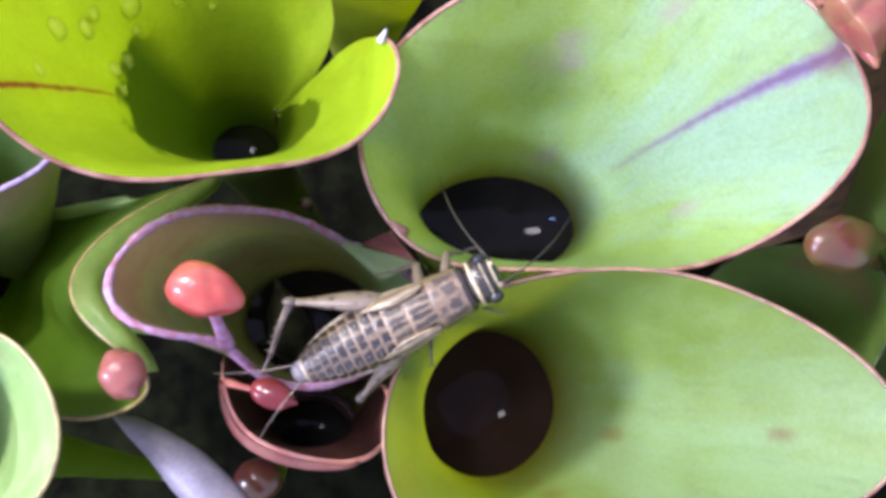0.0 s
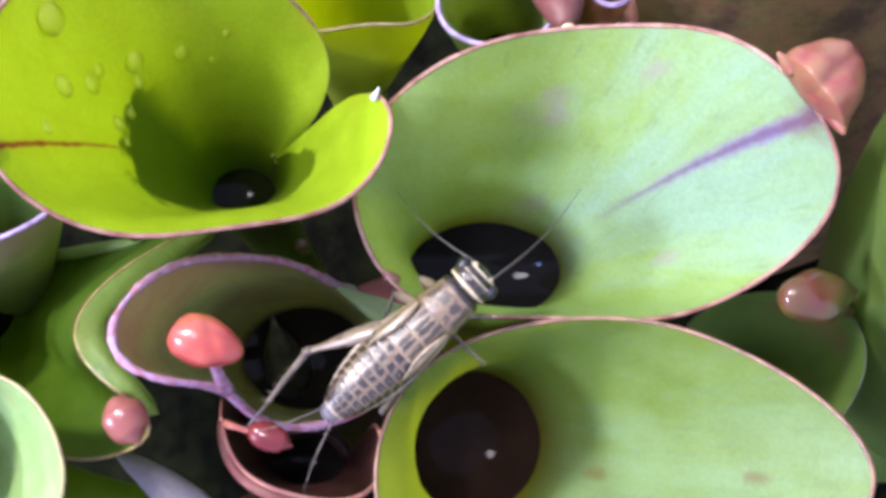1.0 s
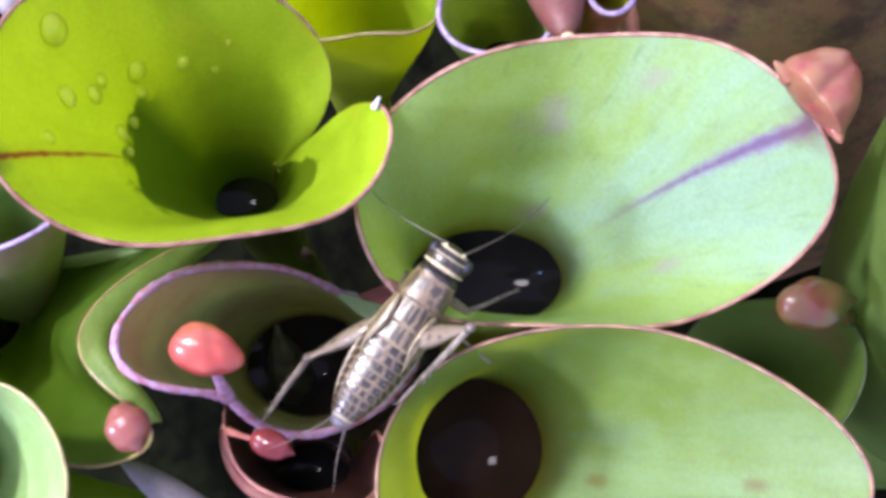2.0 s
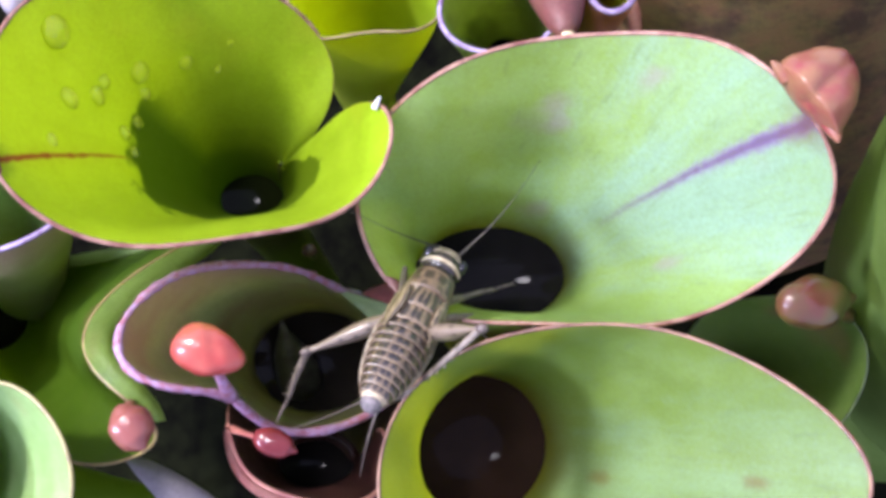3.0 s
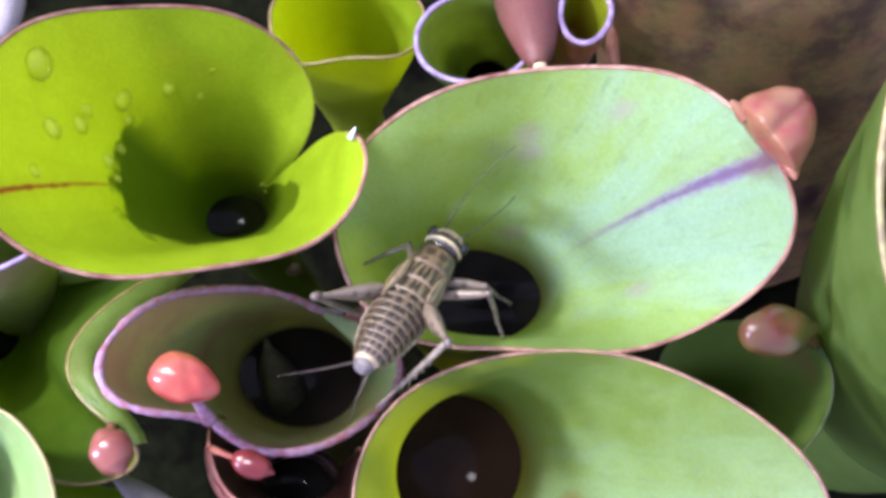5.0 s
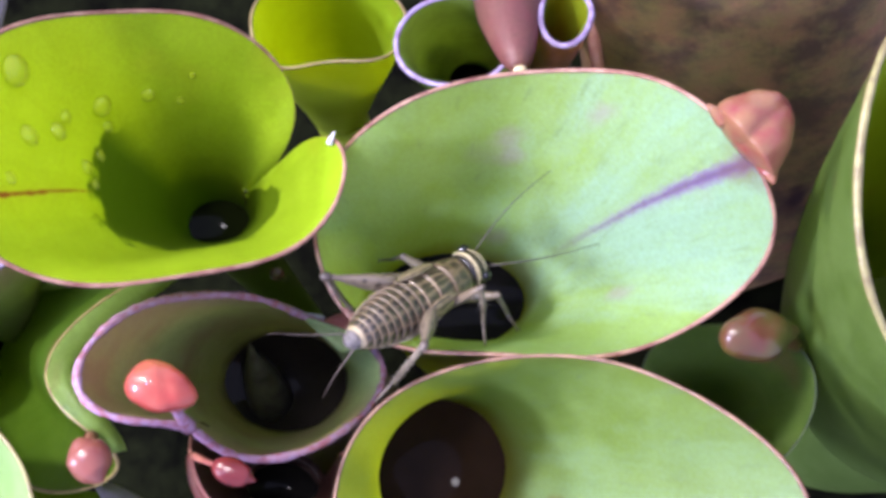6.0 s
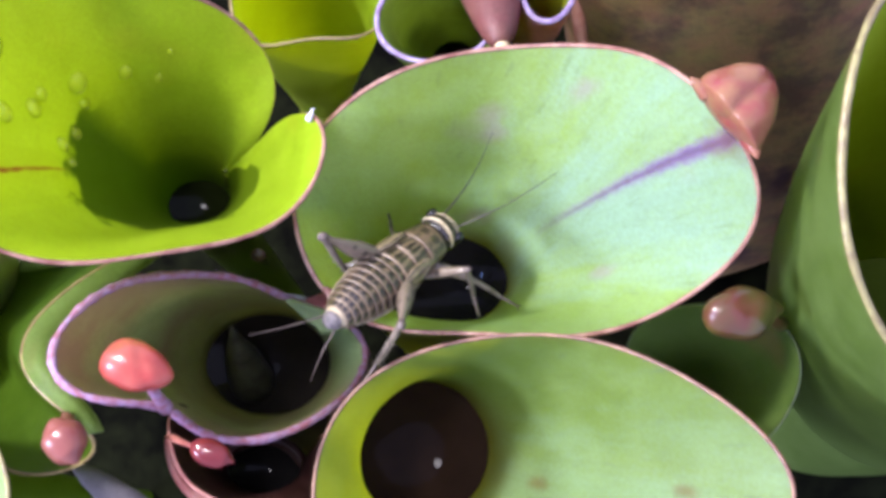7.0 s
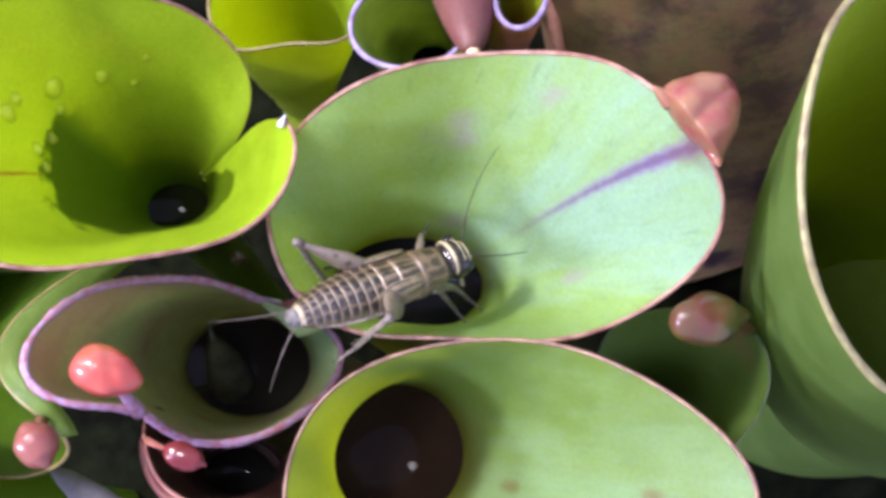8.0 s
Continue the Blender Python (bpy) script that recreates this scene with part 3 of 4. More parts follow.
def leaf_point(thing, at, to, thick, skin, label):
    """A small horny point on the margin."""
    a, b = Vector(at) * MM - thing.location, Vector(to) * MM - thing.location
    bm = bmesh.new()
    sweep(bm, [a.lerp(b, k / 8) for k in range(9)], [thick * MM * (1 - 0.85 * (k / 8) ** 1.4) for k in range(9)], 8)
    part("leaf_point", bm, skin, thing, label)


bm = bmesh.new()
sweep(bm, [tube_a.at(0.0, 0.03 + 0.85 * k / 14, -0.06)[0] - a.location for k in range(15)], [MM * 0.30 * math.sin(math.pi * (0.04 + 0.9 * k / 14)) ** 0.5 for k in range(15)], 8)
part("seam", bm, SEAM, a, "dull olive seam where the margins meet")
leaf_point(a, (-6.42, 33.66, 101.87), (-5.76, 34.87, 102.50), 0.4, TOOTH, "whitish point")
leaf_point(b, (32.25, 31.45, 122.6), (30.55, 32.75, 123.4), 0.95, BLUSH, "pink ear")
leaf_point(b, (36.05, 27.40, 122.2), (36.40, 25.45, 122.9), 1.05, BLUSH, "pink ear")
leaf_point(d, (-10.42, 15.31, 73.80), (-13.09, 16.50, 72.92), 0.8, TOOTH, "whitish point")
leaf_point(b, (-4.16, 14.94, 94.37), (-5.34, 16.06, 95.50), 0.7, PINK_RIM, "pink point")
spoon(b, (33.80, 29.45, 122.9), (0.62, -0.78, 0.0), (4.1, 5.4), BLUSH, None, "dusky pink nectar spoon like a hood", 0.0, 0.5, 0.6, 0.4, crease=(0.05, 0.12, 0.16, 0.3), cut=0.12)
spoon(a, (-42.61, 24.56, 119.01), (-1.0, 0.3, 0.0), (2.9, 1.7), ROSE, None, "dusky red nectar spoon", 0.1, 0.7)
spoon(d, (-21.23, 7.38, 114.19), (1.0, -0.3, 0.0), (3.6, 2.45), CORAL, (-21.72, 2.99, 100.66), "glossy coral red nectar spoon", 0.15, 0.9, 0.3, stalk=PURPLE_RIM, crease=(0.30, 0.45, 0.2, 0.14))
spoon(e, (-30.24, -0.14, 107.37), (0.55, -0.75, 0.1), (2.7, 2.2), ROSE, (-32.61, 1.92, 99.54), "dusky rose nectar spoon", 0.2, 0.9, 1.0, 0.6)
spoon(h, (-17.16, -2.20, 97.60), (0.9, -0.35, 0), (2.6, 1.4), RUBY, (-23.69, -0.96, 89.18), "dark ruby nectar spoon", stalk=SALMON_RIM)
spoon(n_, (38.20, 12.22, 108.67), (0.9, 0.1, -0.2), (4.2, 2.5), OLIVE, (44.53, 11.37, 98.52), "olive and rust nectar spoon", 0.2, 0.9, 0.9)



def lip(thing, tube, first, last, out, drop, skin, label):
    """A band of leaf that rolls outwards from a stretch of the margin."""
    foot = thing.location
    count = int((last - first) * TURNS)
    rows = []
    for k in range(count + 1):
        i = (int(first * TURNS) + k) % TURNS
        a = tube.edge[i]
        way = tube.edge[(i + 8) % TURNS] - tube.edge[(i - 8) % TURNS]
        side = np.cross(way, (0, 0, 1.0)) * tube.hand
        side /= np.linalg.norm(side)
        wide = out * math.sin(math.pi * (0.08 + 0.84 * k / count)) ** 0.6
        rows.append([Vector(a + side * wide * math.sin(q * 1.5) + np.array((0, 0, 0.8 * math.sin(q * 3.1) - drop * q ** 1.6))) * MM - foot for q in (j / 10 for j in range(11))])
    bm = bmesh.new()
    uv = [[(k / count, 0.3 + j / 20) for j in range(11)] for k in range(count + 1)]
    grid(bm, rows, False, uv=uv)
    bmesh.ops.solidify(bm, geom=bm.faces, thickness=0.0004)
    part("rolled_lip", bm, skin, thing, label)


lip(h, tube_h, 0.0, 0.24, 1.7, 1.2, SALMON_RIM, "rolled salmon pink lip")
lip(e, tube_e, 0.0, 0.27, 3.6, 0.7, JADE, "rolled olive green lip")


def dew(tube, turn, depth, size):
    """A water drop that clings to the inner wall."""
    at, out = tube.at(turn, depth)
    bm = bmesh.new()
    y = out.orthogonal().normalized()
    z = out.cross(y)
    blob(bm, (0, 0, 0), (out * size * 0.55 * MM, y * size * MM, z * size * 0.9 * MM), 12, 16)
    ob = tagged(part("dew_drop", bm, DROP), "clear dew drop clinging to the lime pitcher", "water drop", "dew drops")
    ob.location = at - out * size * 0.2 * MM


for turn, depth, size in ((0.268, 0.245, 1.0), (0.230, 0.31, 0.6), (0.211, 0.20, 0.5), (0.370, 0.07, 1.9), (0.400, 0.22, 1.2), (0.330, 0.27, 1.4), (0.422, 0.16, 1.3), (0.375, 0.23, 0.9), (0.400, 0.37, 0.9), (0.469, 0.12, 0.8), (0.43, 0.33, 1.0), (0.45, 0.36, 0.7), (0.345, 0.33, 0.8)):
    dew(tube_a, turn, depth, size)

# bar added for the lit edge of the large old pitcher's outline
bm = bmesh.new()
rib = [Vector(p) * MM - l_.location for p in ((25.20, 58.24, 78.31), (25.43, 53.30, 74.78), (27.35, 48.13, 68.20))]
sweep(bm, [rib[0].lerp(rib[1], q).lerp(rib[1].lerp(rib[2], q), q) for q in (k / 16 for k in range(17))], [0.95 * MM] * 17, 12)
part("rib", bm, RED_RIM, l_, "orange pink lit edge")


def flap(thing, tip, top, low, skin, label):
    """A small three-cornered lobe of the margin, slightly cupped."""
    tip, top, low = (Vector(p) * MM - thing.location for p in (tip, top, low))
    rows = []
    for k in range(13):
        q = k / 12
        a, b = tip.lerp(top, q), tip.lerp(low, q)
        rows.append([a.lerp(b, j / 8) - Vector((0, 0, 1)) * MM * 0.9 * math.sin(math.pi * j / 8) * q for j in range(9)])
    bm = bmesh.new()
    uv = [[(j / 8, 0.3 + k / 24) for j in range(9)] for k in range(13)]
    grid(bm, rows, False, uv=uv)
    bmesh.ops.remove_doubles(bm, verts=bm.verts, dist=1e-7)
    bmesh.ops.solidify(bm, geom=bm.faces, thickness=0.0004)
    part("margin_lobe", bm, skin, thing, label)


flap(d, (-12.44, 15.59, 79.0), (-2.72, 12.42, 84.0), (-7.4, 11.1, 79.4), LOBE, "pale green lobe")
flap(d, (-9.52, 15.13, 81.0), (-5.95, 16.0, 86.0), (-3.13, 12.75, 84.6), REDDISH, "dusky purple lobe")

# cone added for an unidentified shape in the dusky pitcher's water
bm = bmesh.new()
cone_at = [Vector(p) * MM for p in ((-22.21, 12.72, 62.47), (-22.33, 9.45, 56.09), (-21.50, 4.57, 47.53))]
cone_line = [cone_at[0].lerp(cone_at[1], q).lerp(cone_at[1].lerp(cone_at[2], q), q) for q in (k / 16 for k in range(17))]
sweep(bm, cone_line, [MM * np.interp(k / 16, (0, 0.2, 0.6, 1), (0.25, 0.7, 2.6, 3.6)) for k in range(17)], 14)
tagged(part("leaf_scrap", bm, CONE_SKIN), "dark cone standing in pitcher water", "leaf scrap")

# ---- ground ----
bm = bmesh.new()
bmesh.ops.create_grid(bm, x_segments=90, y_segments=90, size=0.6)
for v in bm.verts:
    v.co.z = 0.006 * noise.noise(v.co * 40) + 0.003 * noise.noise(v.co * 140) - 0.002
ground = tagged(part("ground", bm, SOIL), "peat under the plants, its colour darkened for shade", "ground", kind="structure")
ground.location.y = 0.005

# ---- the cricket ----
def chitin(name, dark, pale, rough=0.33, stripe=0.0, cell=420.0, amount=0.5, patches=0.0, hold=0.62, long=1.0, phase=0.0, full=0.30):
    """Shell of the cricket: dark patches broken by pale veins; stripe: pale rear band from that v on."""
    n = Nodes(name)
    split = n.add("ShaderNodeSeparateXYZ")
    n.link(n.coords("UV"), split.inputs[0])
    u = split.outputs[0]
    v = n.maths("ADD", split.outputs[1], n.maths("MULTIPLY", n.maths("SUBTRACT", n.noise(1300.0, 3.0), 0.5), 0.12))
    net = n.add("ShaderNodeTexVoronoi", Scale=cell)
    n.link(n.coords(), net.inputs["Vector"])
    spots = n.ramp(n.maths("ADD", net.outputs["Distance"], n.maths("MULTIPLY", n.noise(cell * 1.5, 4.0), 0.25)), (amount - 0.10, (1, 1, 1)), (amount + 0.10, (0, 0, 0)))
    mask = spots
    if stripe:
        mask = n.mix(n.ramp(v, (stripe - 0.05, (0, 0, 0)), (stripe + 0.05, (1, 1, 1))), mask, (0.0, 0.0, 0.0))
    if patches:
        pull = n.add("ShaderNodeMapping")
        pull.inputs["Scale"].default_value = (long, 1.0, 1.0)
        n.link(n.coords(), pull.inputs["Vector"])
        warp = n.maths("MULTIPLY", n.maths("SUBTRACT", n.noise(330.0, 2.0, 0.5, pull.outputs[0]), 0.5), 0.9)
        cycle = n.maths("ADD", n.maths("DIVIDE", n.maths("SUBTRACT", u, 0.25), patches), 0.5 + phase)
        beat = n.maths("ABSOLUTE", n.maths("SUBTRACT", n.maths("FRACT", n.maths("ADD", cycle, warp)), 0.5))
        wobble = n.maths("MULTIPLY", n.maths("SUBTRACT", n.noise(1500.0, 5.0, 0.7, pull.outputs[0]), 0.5), 0.6)
        flank = n.maths("ADD", beat, n.maths("ADD", wobble, n.maths("MULTIPLY", v, 0.12)))
        mask = n.mix(n.ramp(v, (hold, (0, 0, 0)), (hold + 0.1, (1, 1, 1))), n.ramp(flank, (full, (1, 1, 1)), (full + 0.1, (0, 0, 0))), (0.0, 0.0, 0.0))
        mask = n.mix(n.ramp(n.maths("ADD", v, n.maths("MULTIPLY", wobble, 0.3)), (0.05, (0, 0, 0)), (0.16, (1, 1, 1))), (0.0, 0.0, 0.0), mask)
        clouds = n.ramp(n.noise(1300.0, 4.0), (0.38, (0, 0, 0)), (0.62, (1, 1, 1)))
        skin = n.mix(clouds, tuple(x * 0.42 for x in pale), tuple(x * 0.78 for x in pale))
        pale = n.mix(n.ramp(v, (stripe - 0.03, (0, 0, 0)), (stripe + 0.03, (1, 1, 1))), skin, pale)
    base = n.mix(mask, pale, dark)
    base = n.mix(n.maths("MULTIPLY", n.noise(1500.0, 4.0), 0.2), base, (0.06, 0.045, 0.03))
    shader = n.add("ShaderNodeBsdfPrincipled", Roughness=rough)
    shader.inputs["Specular IOR Level"].default_value = 0.4
    shader.inputs["Coat Weight"].default_value = 0.35
    shader.inputs["Coat Roughness"].default_value = 0.24
    n.link(base, shader.inputs["Base Color"])
    n.link(n.bump(n.noise(2500.0, 4.0), 0.35), shader.inputs["Normal"])
    n.link(shader.outputs[0], n.out.inputs["Surface"])
    return n.material


def tergite_skin(name, rows, ground, dark, rim, rough=0.3, rear=0.86, long=1.0):
    """Armour of the back: tan ground in clouds, rows of ragged dark blocks either side of the middle line, a pale rear edge.
    rows: (place from the middle line, half width, first v, last v, strength)."""
    n = Nodes(name)
    split = n.add("ShaderNodeSeparateXYZ")
    n.link(n.coords("UV"), split.inputs[0])
    pull = n.add("ShaderNodeMapping")
    pull.inputs["Scale"].default_value = (long, 1.0, 1.0)
    n.link(n.coords(), pull.inputs["Vector"])
    info = n.add("ShaderNodeObjectInfo")
    shift = n.maths("MULTIPLY", n.maths("SUBTRACT", info.outputs["Random"], 0.5), 0.018)
    ragged = n.maths("SUBTRACT", n.noise(1500.0, 5.0, 0.7, pull.outputs[0]), 0.5)
    slow = n.maths("SUBTRACT", n.noise(380.0, 2.0, 0.5, pull.outputs[0]), 0.5)
    off = n.maths("ABSOLUTE", n.maths("ADD", n.maths("SUBTRACT", split.outputs[0], 0.25), n.maths("MULTIPLY", slow, 0.035)))
    off = n.maths("ADD", n.maths("ADD", off, shift), n.maths("MULTIPLY", ragged, 0.06))
    v = n.maths("ADD", split.outputs[1], n.maths("MULTIPLY", ragged, 0.8))
    cloud = n.ramp(n.noise(900.0, 5.0, 0.6, pull.outputs[0]), (0.32, (0, 0, 0)), (0.68, (1, 1, 1)))
    base = n.mix(cloud, tuple(c * 0.5 for c in ground), ground)
    for at, half, first, last, strength in rows:
        across = n.ramp(n.maths("ABSOLUTE", n.maths("SUBTRACT", off, at)), (half * 0.85, (1, 1, 1)), (half * 1.1, (0, 0, 0)))
        mid = (first + last) / 2
        down = n.ramp(n.maths("ABSOLUTE", n.maths("SUBTRACT", v, mid)), ((last - first) * 0.44, (1, 1, 1)), ((last - first) * 0.54, (0, 0, 0)))
        base = n.mix(n.maths("MULTIPLY", n.mix(1.0, across, down, "MULTIPLY"), strength), base, dark)
    ring_v = n.maths("DIVIDE", n.maths("SUBTRACT", split.outputs[1], 0.42), 3.6)
    ring_u = n.maths("SUBTRACT", off, 0.105)
    dot = n.maths("SQRT", n.maths("ADD", n.maths("MULTIPLY", ring_v, ring_v), n.maths("MULTIPLY", ring_u, ring_u)))
    base = n.mix(n.maths("MULTIPLY", n.ramp(dot, (0.006, (1, 1, 1)), (0.014, (0, 0, 0))), 0.6), base, rim)
    edge = n.ramp(n.maths("ADD", split.outputs[1], n.maths("MULTIPLY", ragged, 0.12)), (rear - 0.03, (0, 0, 0)), (rear + 0.03, (1, 1, 1)))
    base = n.mix(n.maths("MULTIPLY", edge, 0.9), base, rim)
    shader = n.add("ShaderNodeBsdfPrincipled", Roughness=rough)
    shader.inputs["Specular IOR Level"].default_value = 0.5
    shader.inputs["Coat Weight"].default_value = 0.35
    shader.inputs["Coat Roughness"].default_value = 0.2
    n.link(base, shader.inputs["Base Color"])
    n.link(n.bump(n.mix(0.5, n.noise(2600.0, 4.0), cloud), 0.55), shader.inputs["Normal"])
    n.link(shader.outputs[0], n.out.inputs["Surface"])
    return n.material


TERGITE = tergite_skin("banded_tergite", ((0.030, 0.021, 0.0, 0.74, 1.0), (0.100, 0.029, 0.06, 0.80, 1.0), (0.178, 0.030, 0.0, 0.82, 0.95)), (0.14, 0.097, 0.058), (0.009, 0.006, 0.006), (0.33, 0.25, 0.16), rear=1.05)
THORAX = tergite_skin("streaked_thorax", ((0.022, 0.014, 0.10, 0.85, 0.95), (0.072, 0.016, 0.0, 0.9, 0.9), (0.118, 0.014, 0.2, 0.95, 0.85), (0.19, 0.022, 0.05, 0.9, 0.7)), (0.19, 0.135, 0.08), (0.014, 0.010, 0.007), (0.22, 0.17, 0.11), rear=1.05, long=0.35)
SADDLE = tergite_skin("mottled_saddle", ((0.050, 0.034, 0.12, 0.55, 0.85), (0.060, 0.022, 0.68, 0.92, 0.7), (0.135, 0.032, 0.10, 0.80, 0.75), (0.21, 0.02, 0.3, 0.9, 0.6)), (0.155, 0.104, 0.062), (0.016, 0.011, 0.008), (0.24, 0.185, 0.12), rear=1.04, long=0.7)
PAD = chitin("streaked_pad", (0.035, 0.025, 0.017), (0.27, 0.205, 0.12), 0.34, 0.95, patches=0.16, hold=0.85, long=0.2, full=0.16)
SKULL = plain("dark_skull", (0.010, 0.008, 0.007), (0.03, 0.022, 0.016), 0.22, 700.0, 0.2)
TAIL = plain("tail_skin", (0.05, 0.043, 0.044), (0.17, 0.145, 0.145), 0.5, 1500.0, 0.6)
CREAM = plain("cream_chitin", (0.26, 0.21, 0.12), (0.44, 0.37, 0.24), 0.35, 900.0, 0.3)
FOLD = plain("fold_skin", (0.10, 0.08, 0.06), (0.30, 0.25, 0.18), 0.4, 700.0, 0.3)
BELLY = plain("belly_skin", (0.24, 0.19, 0.12), (0.36, 0.30, 0.20), 0.45, 900.0, 0.3)
FEMUR = chitin("speckled_femur", (0.035, 0.026, 0.02), (0.14, 0.107, 0.078), 0.30, 0.0, 900.0, 0.40)
SHIN = plain("grey_shin", (0.06, 0.047, 0.036), (0.16, 0.13, 0.10), 0.38, 700.0, 0.3)
CLAW = plain("dark_claw", (0.05, 0.035, 0.03), (0.13, 0.10, 0.08), 0.4, 700.0, 0.3)
EYE_BLACK = plain("eye_black", (0.006, 0.006, 0.008), (0.012, 0.012, 0.014), 0.1, 900.0, 0.05)
FEELER = plain("brown_feeler", (0.022, 0.018, 0.013), (0.05, 0.04, 0.03), 0.45, 900.0, 0.2)


def girth(x):
    """Half width and half height of the trunk at x mm."""
    at = (-10.6, -10.0, -8.5, -6.5, -4.0, -1.5, 1.0, 3.0, 5.0, 7.0, 8.4)
    wide = (0.9, 1.3, 1.95, 2.5, 2.85, 3.0, 2.95, 2.75, 2.5, 2.4, 2.25)
    high = (0.7, 1.05, 1.6, 2.0, 2.2, 2.3, 2.25, 2.2, 2.1, 2.0, 1.8)
    return float(np.interp(x, at, wide)), float(np.interp(x, at, high))


def ring(x, grow=1.0, sides=32):
    w, h = girth(x)
    rows = []
    for k in range(sides):
        a = math.tau * k / sides
        y, z = math.cos(a), math.sin(a)
        z = z * (1.0 if z > 0 else 0.8)
        rows.append(Vector((x, y * w * grow, z * h * grow)) * MM)
    return rows


def shell(x0, x1, flare, material, name, thing, rings=6, bulge=0.05):
    """One ring of armour from x0 (front) to x1 (rear), its rear edge standing proud."""
    bm = bmesh.new()
    rows = []
    for j in range(rings + 1):
        q = j / rings
        rows.append(ring(x0 + (x1 - x0) * q, 1.0 + bulge * math.sin(math.pi * q * 0.5) + (flare if j == rings else flare * q)))
    rows.append(ring(x1 + 0.12, 0.96))
    uv = [[(k / 32, j / rings) for k in range(33)] for j in range(rings + 2)]
    grid(bm, rows, flip=True, uv=uv)
    return part(name, bm, material, thing)


cerci = {}


def make_cricket():
    thing = empty("cricket", (0, 0, 0), "straw and dark brown banded young cricket climbing over the pitchers", "cricket")
    bm = bmesh.new()
    rows = [ring(x, 0.93) for x in np.linspace(8.3, -10.5, 30)]
    uv = [[(k / 32, j / 29) for k in range(33)] for j in range(30)]
    grid(bm, rows, flip=True, uv=uv)
    part("trunk", bm, BELLY, thing)
    edges = (-0.5, -1.7, -2.9, -4.0, -5.1, -6.1, -7.1, -8.0, -8.9, -9.7)
    for x0, x1 in zip(edges[:-1], edges[1:]):
        shell(x0, x1, 0.025, TERGITE, "tergite", thing)
    bm = bmesh.new()
    blob(bm, (-10.2 * MM, 0, 0), ((1.1 * MM, 0, 0), (0, 1.15 * MM, 0), (0, 0, 0.95 * MM)), 12, 18)
    part("tail_plate", bm, TAIL, thing, "pale bluish tail plate")
    shell(1.7, -0.6, 0.015, THORAX, "thorax_plate", thing)
    shell(4.5, 1.6, 0.015, THORAX, "thorax_plate", thing)
    shell(7.7, 4.4, 0.03, SADDLE, "pronotum", thing, 10, 0.07)
    bm = bmesh.new()
    rows = [ring(x, g) for x, g in ((8.3, 0.93), (8.1, 1.0), (7.8, 1.03), (7.65, 1.02))]
    grid(bm, rows, flip=True)
    part("neck_collar", bm, SKULL, thing, "glossy black neck collar")
    for side in (1, -1):
        bm = bmesh.new()
        blob(bm, (0.9 * MM, side * 2.42 * MM, 1.72 * MM), ((3.3 * MM, -side * 0.12 * MM, 0.0), (0, 0.66 * MM, -side * 0.72 * MM), (0, side * 0.28 * MM, 0.28 * MM)), 14, 16, lambda s: 1.0 if s > -0.2 else max(0.2, 1.0 + (s + 0.2) * 0.9))
        part("wing_pad", bm, PAD, thing, "short cream wing pad with dark streaks")
        bm = bmesh.new()
        path = []
        for k in range(20):
            x = 2.0 - 10.5 * k / 19
            w, h = girth(x)
            path.append(Vector((x, side * w * 1.04, -0.12 * h)) * MM)
        sweep(bm, path, [MM * 0.28 * math.sin(math.pi * (k + 1.5) / 22) for k in range(20)], 8)
        part("side_fold", bm, FOLD, thing, "pale fold along the flank")
        # tail feelers, each along -x from its joint
        bm = bmesh.new()
        path = [Vector((-8.4 * q, -side * 0.25 * math.sin(math.pi * q), -0.6 * q * q)) * MM for q in (k / 14 for k in range(15))]
        sweep(bm, path, [MM * (0.125 - 0.105 * (k / 14) ** 0.7) for k in range(15)], 8)
        cerci[side] = part("cercus", bm, CLAW, thing, "long thin tail feeler")
    bm = bmesh.new()
    blob(bm, (9.6 * MM, 0, 0.1 * MM), ((1.95 * MM, 0, -0.1 * MM), (0, 2.4 * MM, 0), (0.1 * MM, 0, 2.2 * MM)), 20, 28)
    head = part("head", bm, SKULL, thing, "dark head with cream bands")
    for x, grow, r in ((8.9, 1.02, 0.24), (10.1, 1.01, 0.08), (10.9, 1.02, 0.15)):
        bm = bmesh.new()
        s = (x - 9.6) / 1.95
        c = math.sqrt(1 - s * s) * grow
        path = [Vector((x, math.cos(a) * 2.4 * c, 0.1 - 0.1 * s + math.sin(a) * 2.2 * c)) * MM for a in np.linspace(0.15, math.pi - 0.15, 20)]
        sweep(bm, path, [MM * r * (0.4 + 0.6 * math.sin(math.pi * (k + 0.5) / 20)) for k in range(20)], 8)
        part("head_band", bm, CREAM, head)
    for side in (1, -1):
        bm = bmesh.new()
        blob(bm, (10.2 * MM, side * 2.0 * MM, 0.9 * MM), ((0.8 * MM, 0, 0), (0, 0.62 * MM, 0), (0, 0, 0.85 * MM)), 12, 16)
        part("eye", bm, EYE_BLACK, head, "glossy black eye")
        bm = bmesh.new()
        blob(bm, (11.0 * MM, side * 1.1 * MM, 1.1 * MM), ((0.34 * MM, 0, 0.06 * MM), (0, 0.27 * MM, 0), (0, 0, 0.27 * MM)), 8, 12)
        part("antenna_socket", bm, CREAM, head)
        bm = bmesh.new()
        path = [Vector((10.4 + 0.5 * q, side * (0.8 + 0.7 * q), -1.4 - 1.9 * q)) * MM for q in (k / 6 for k in range(7))]
        sweep(bm, path, [MM * 0.22] * 7, 8)
        part("palp", bm, CREAM, head)
    return thing


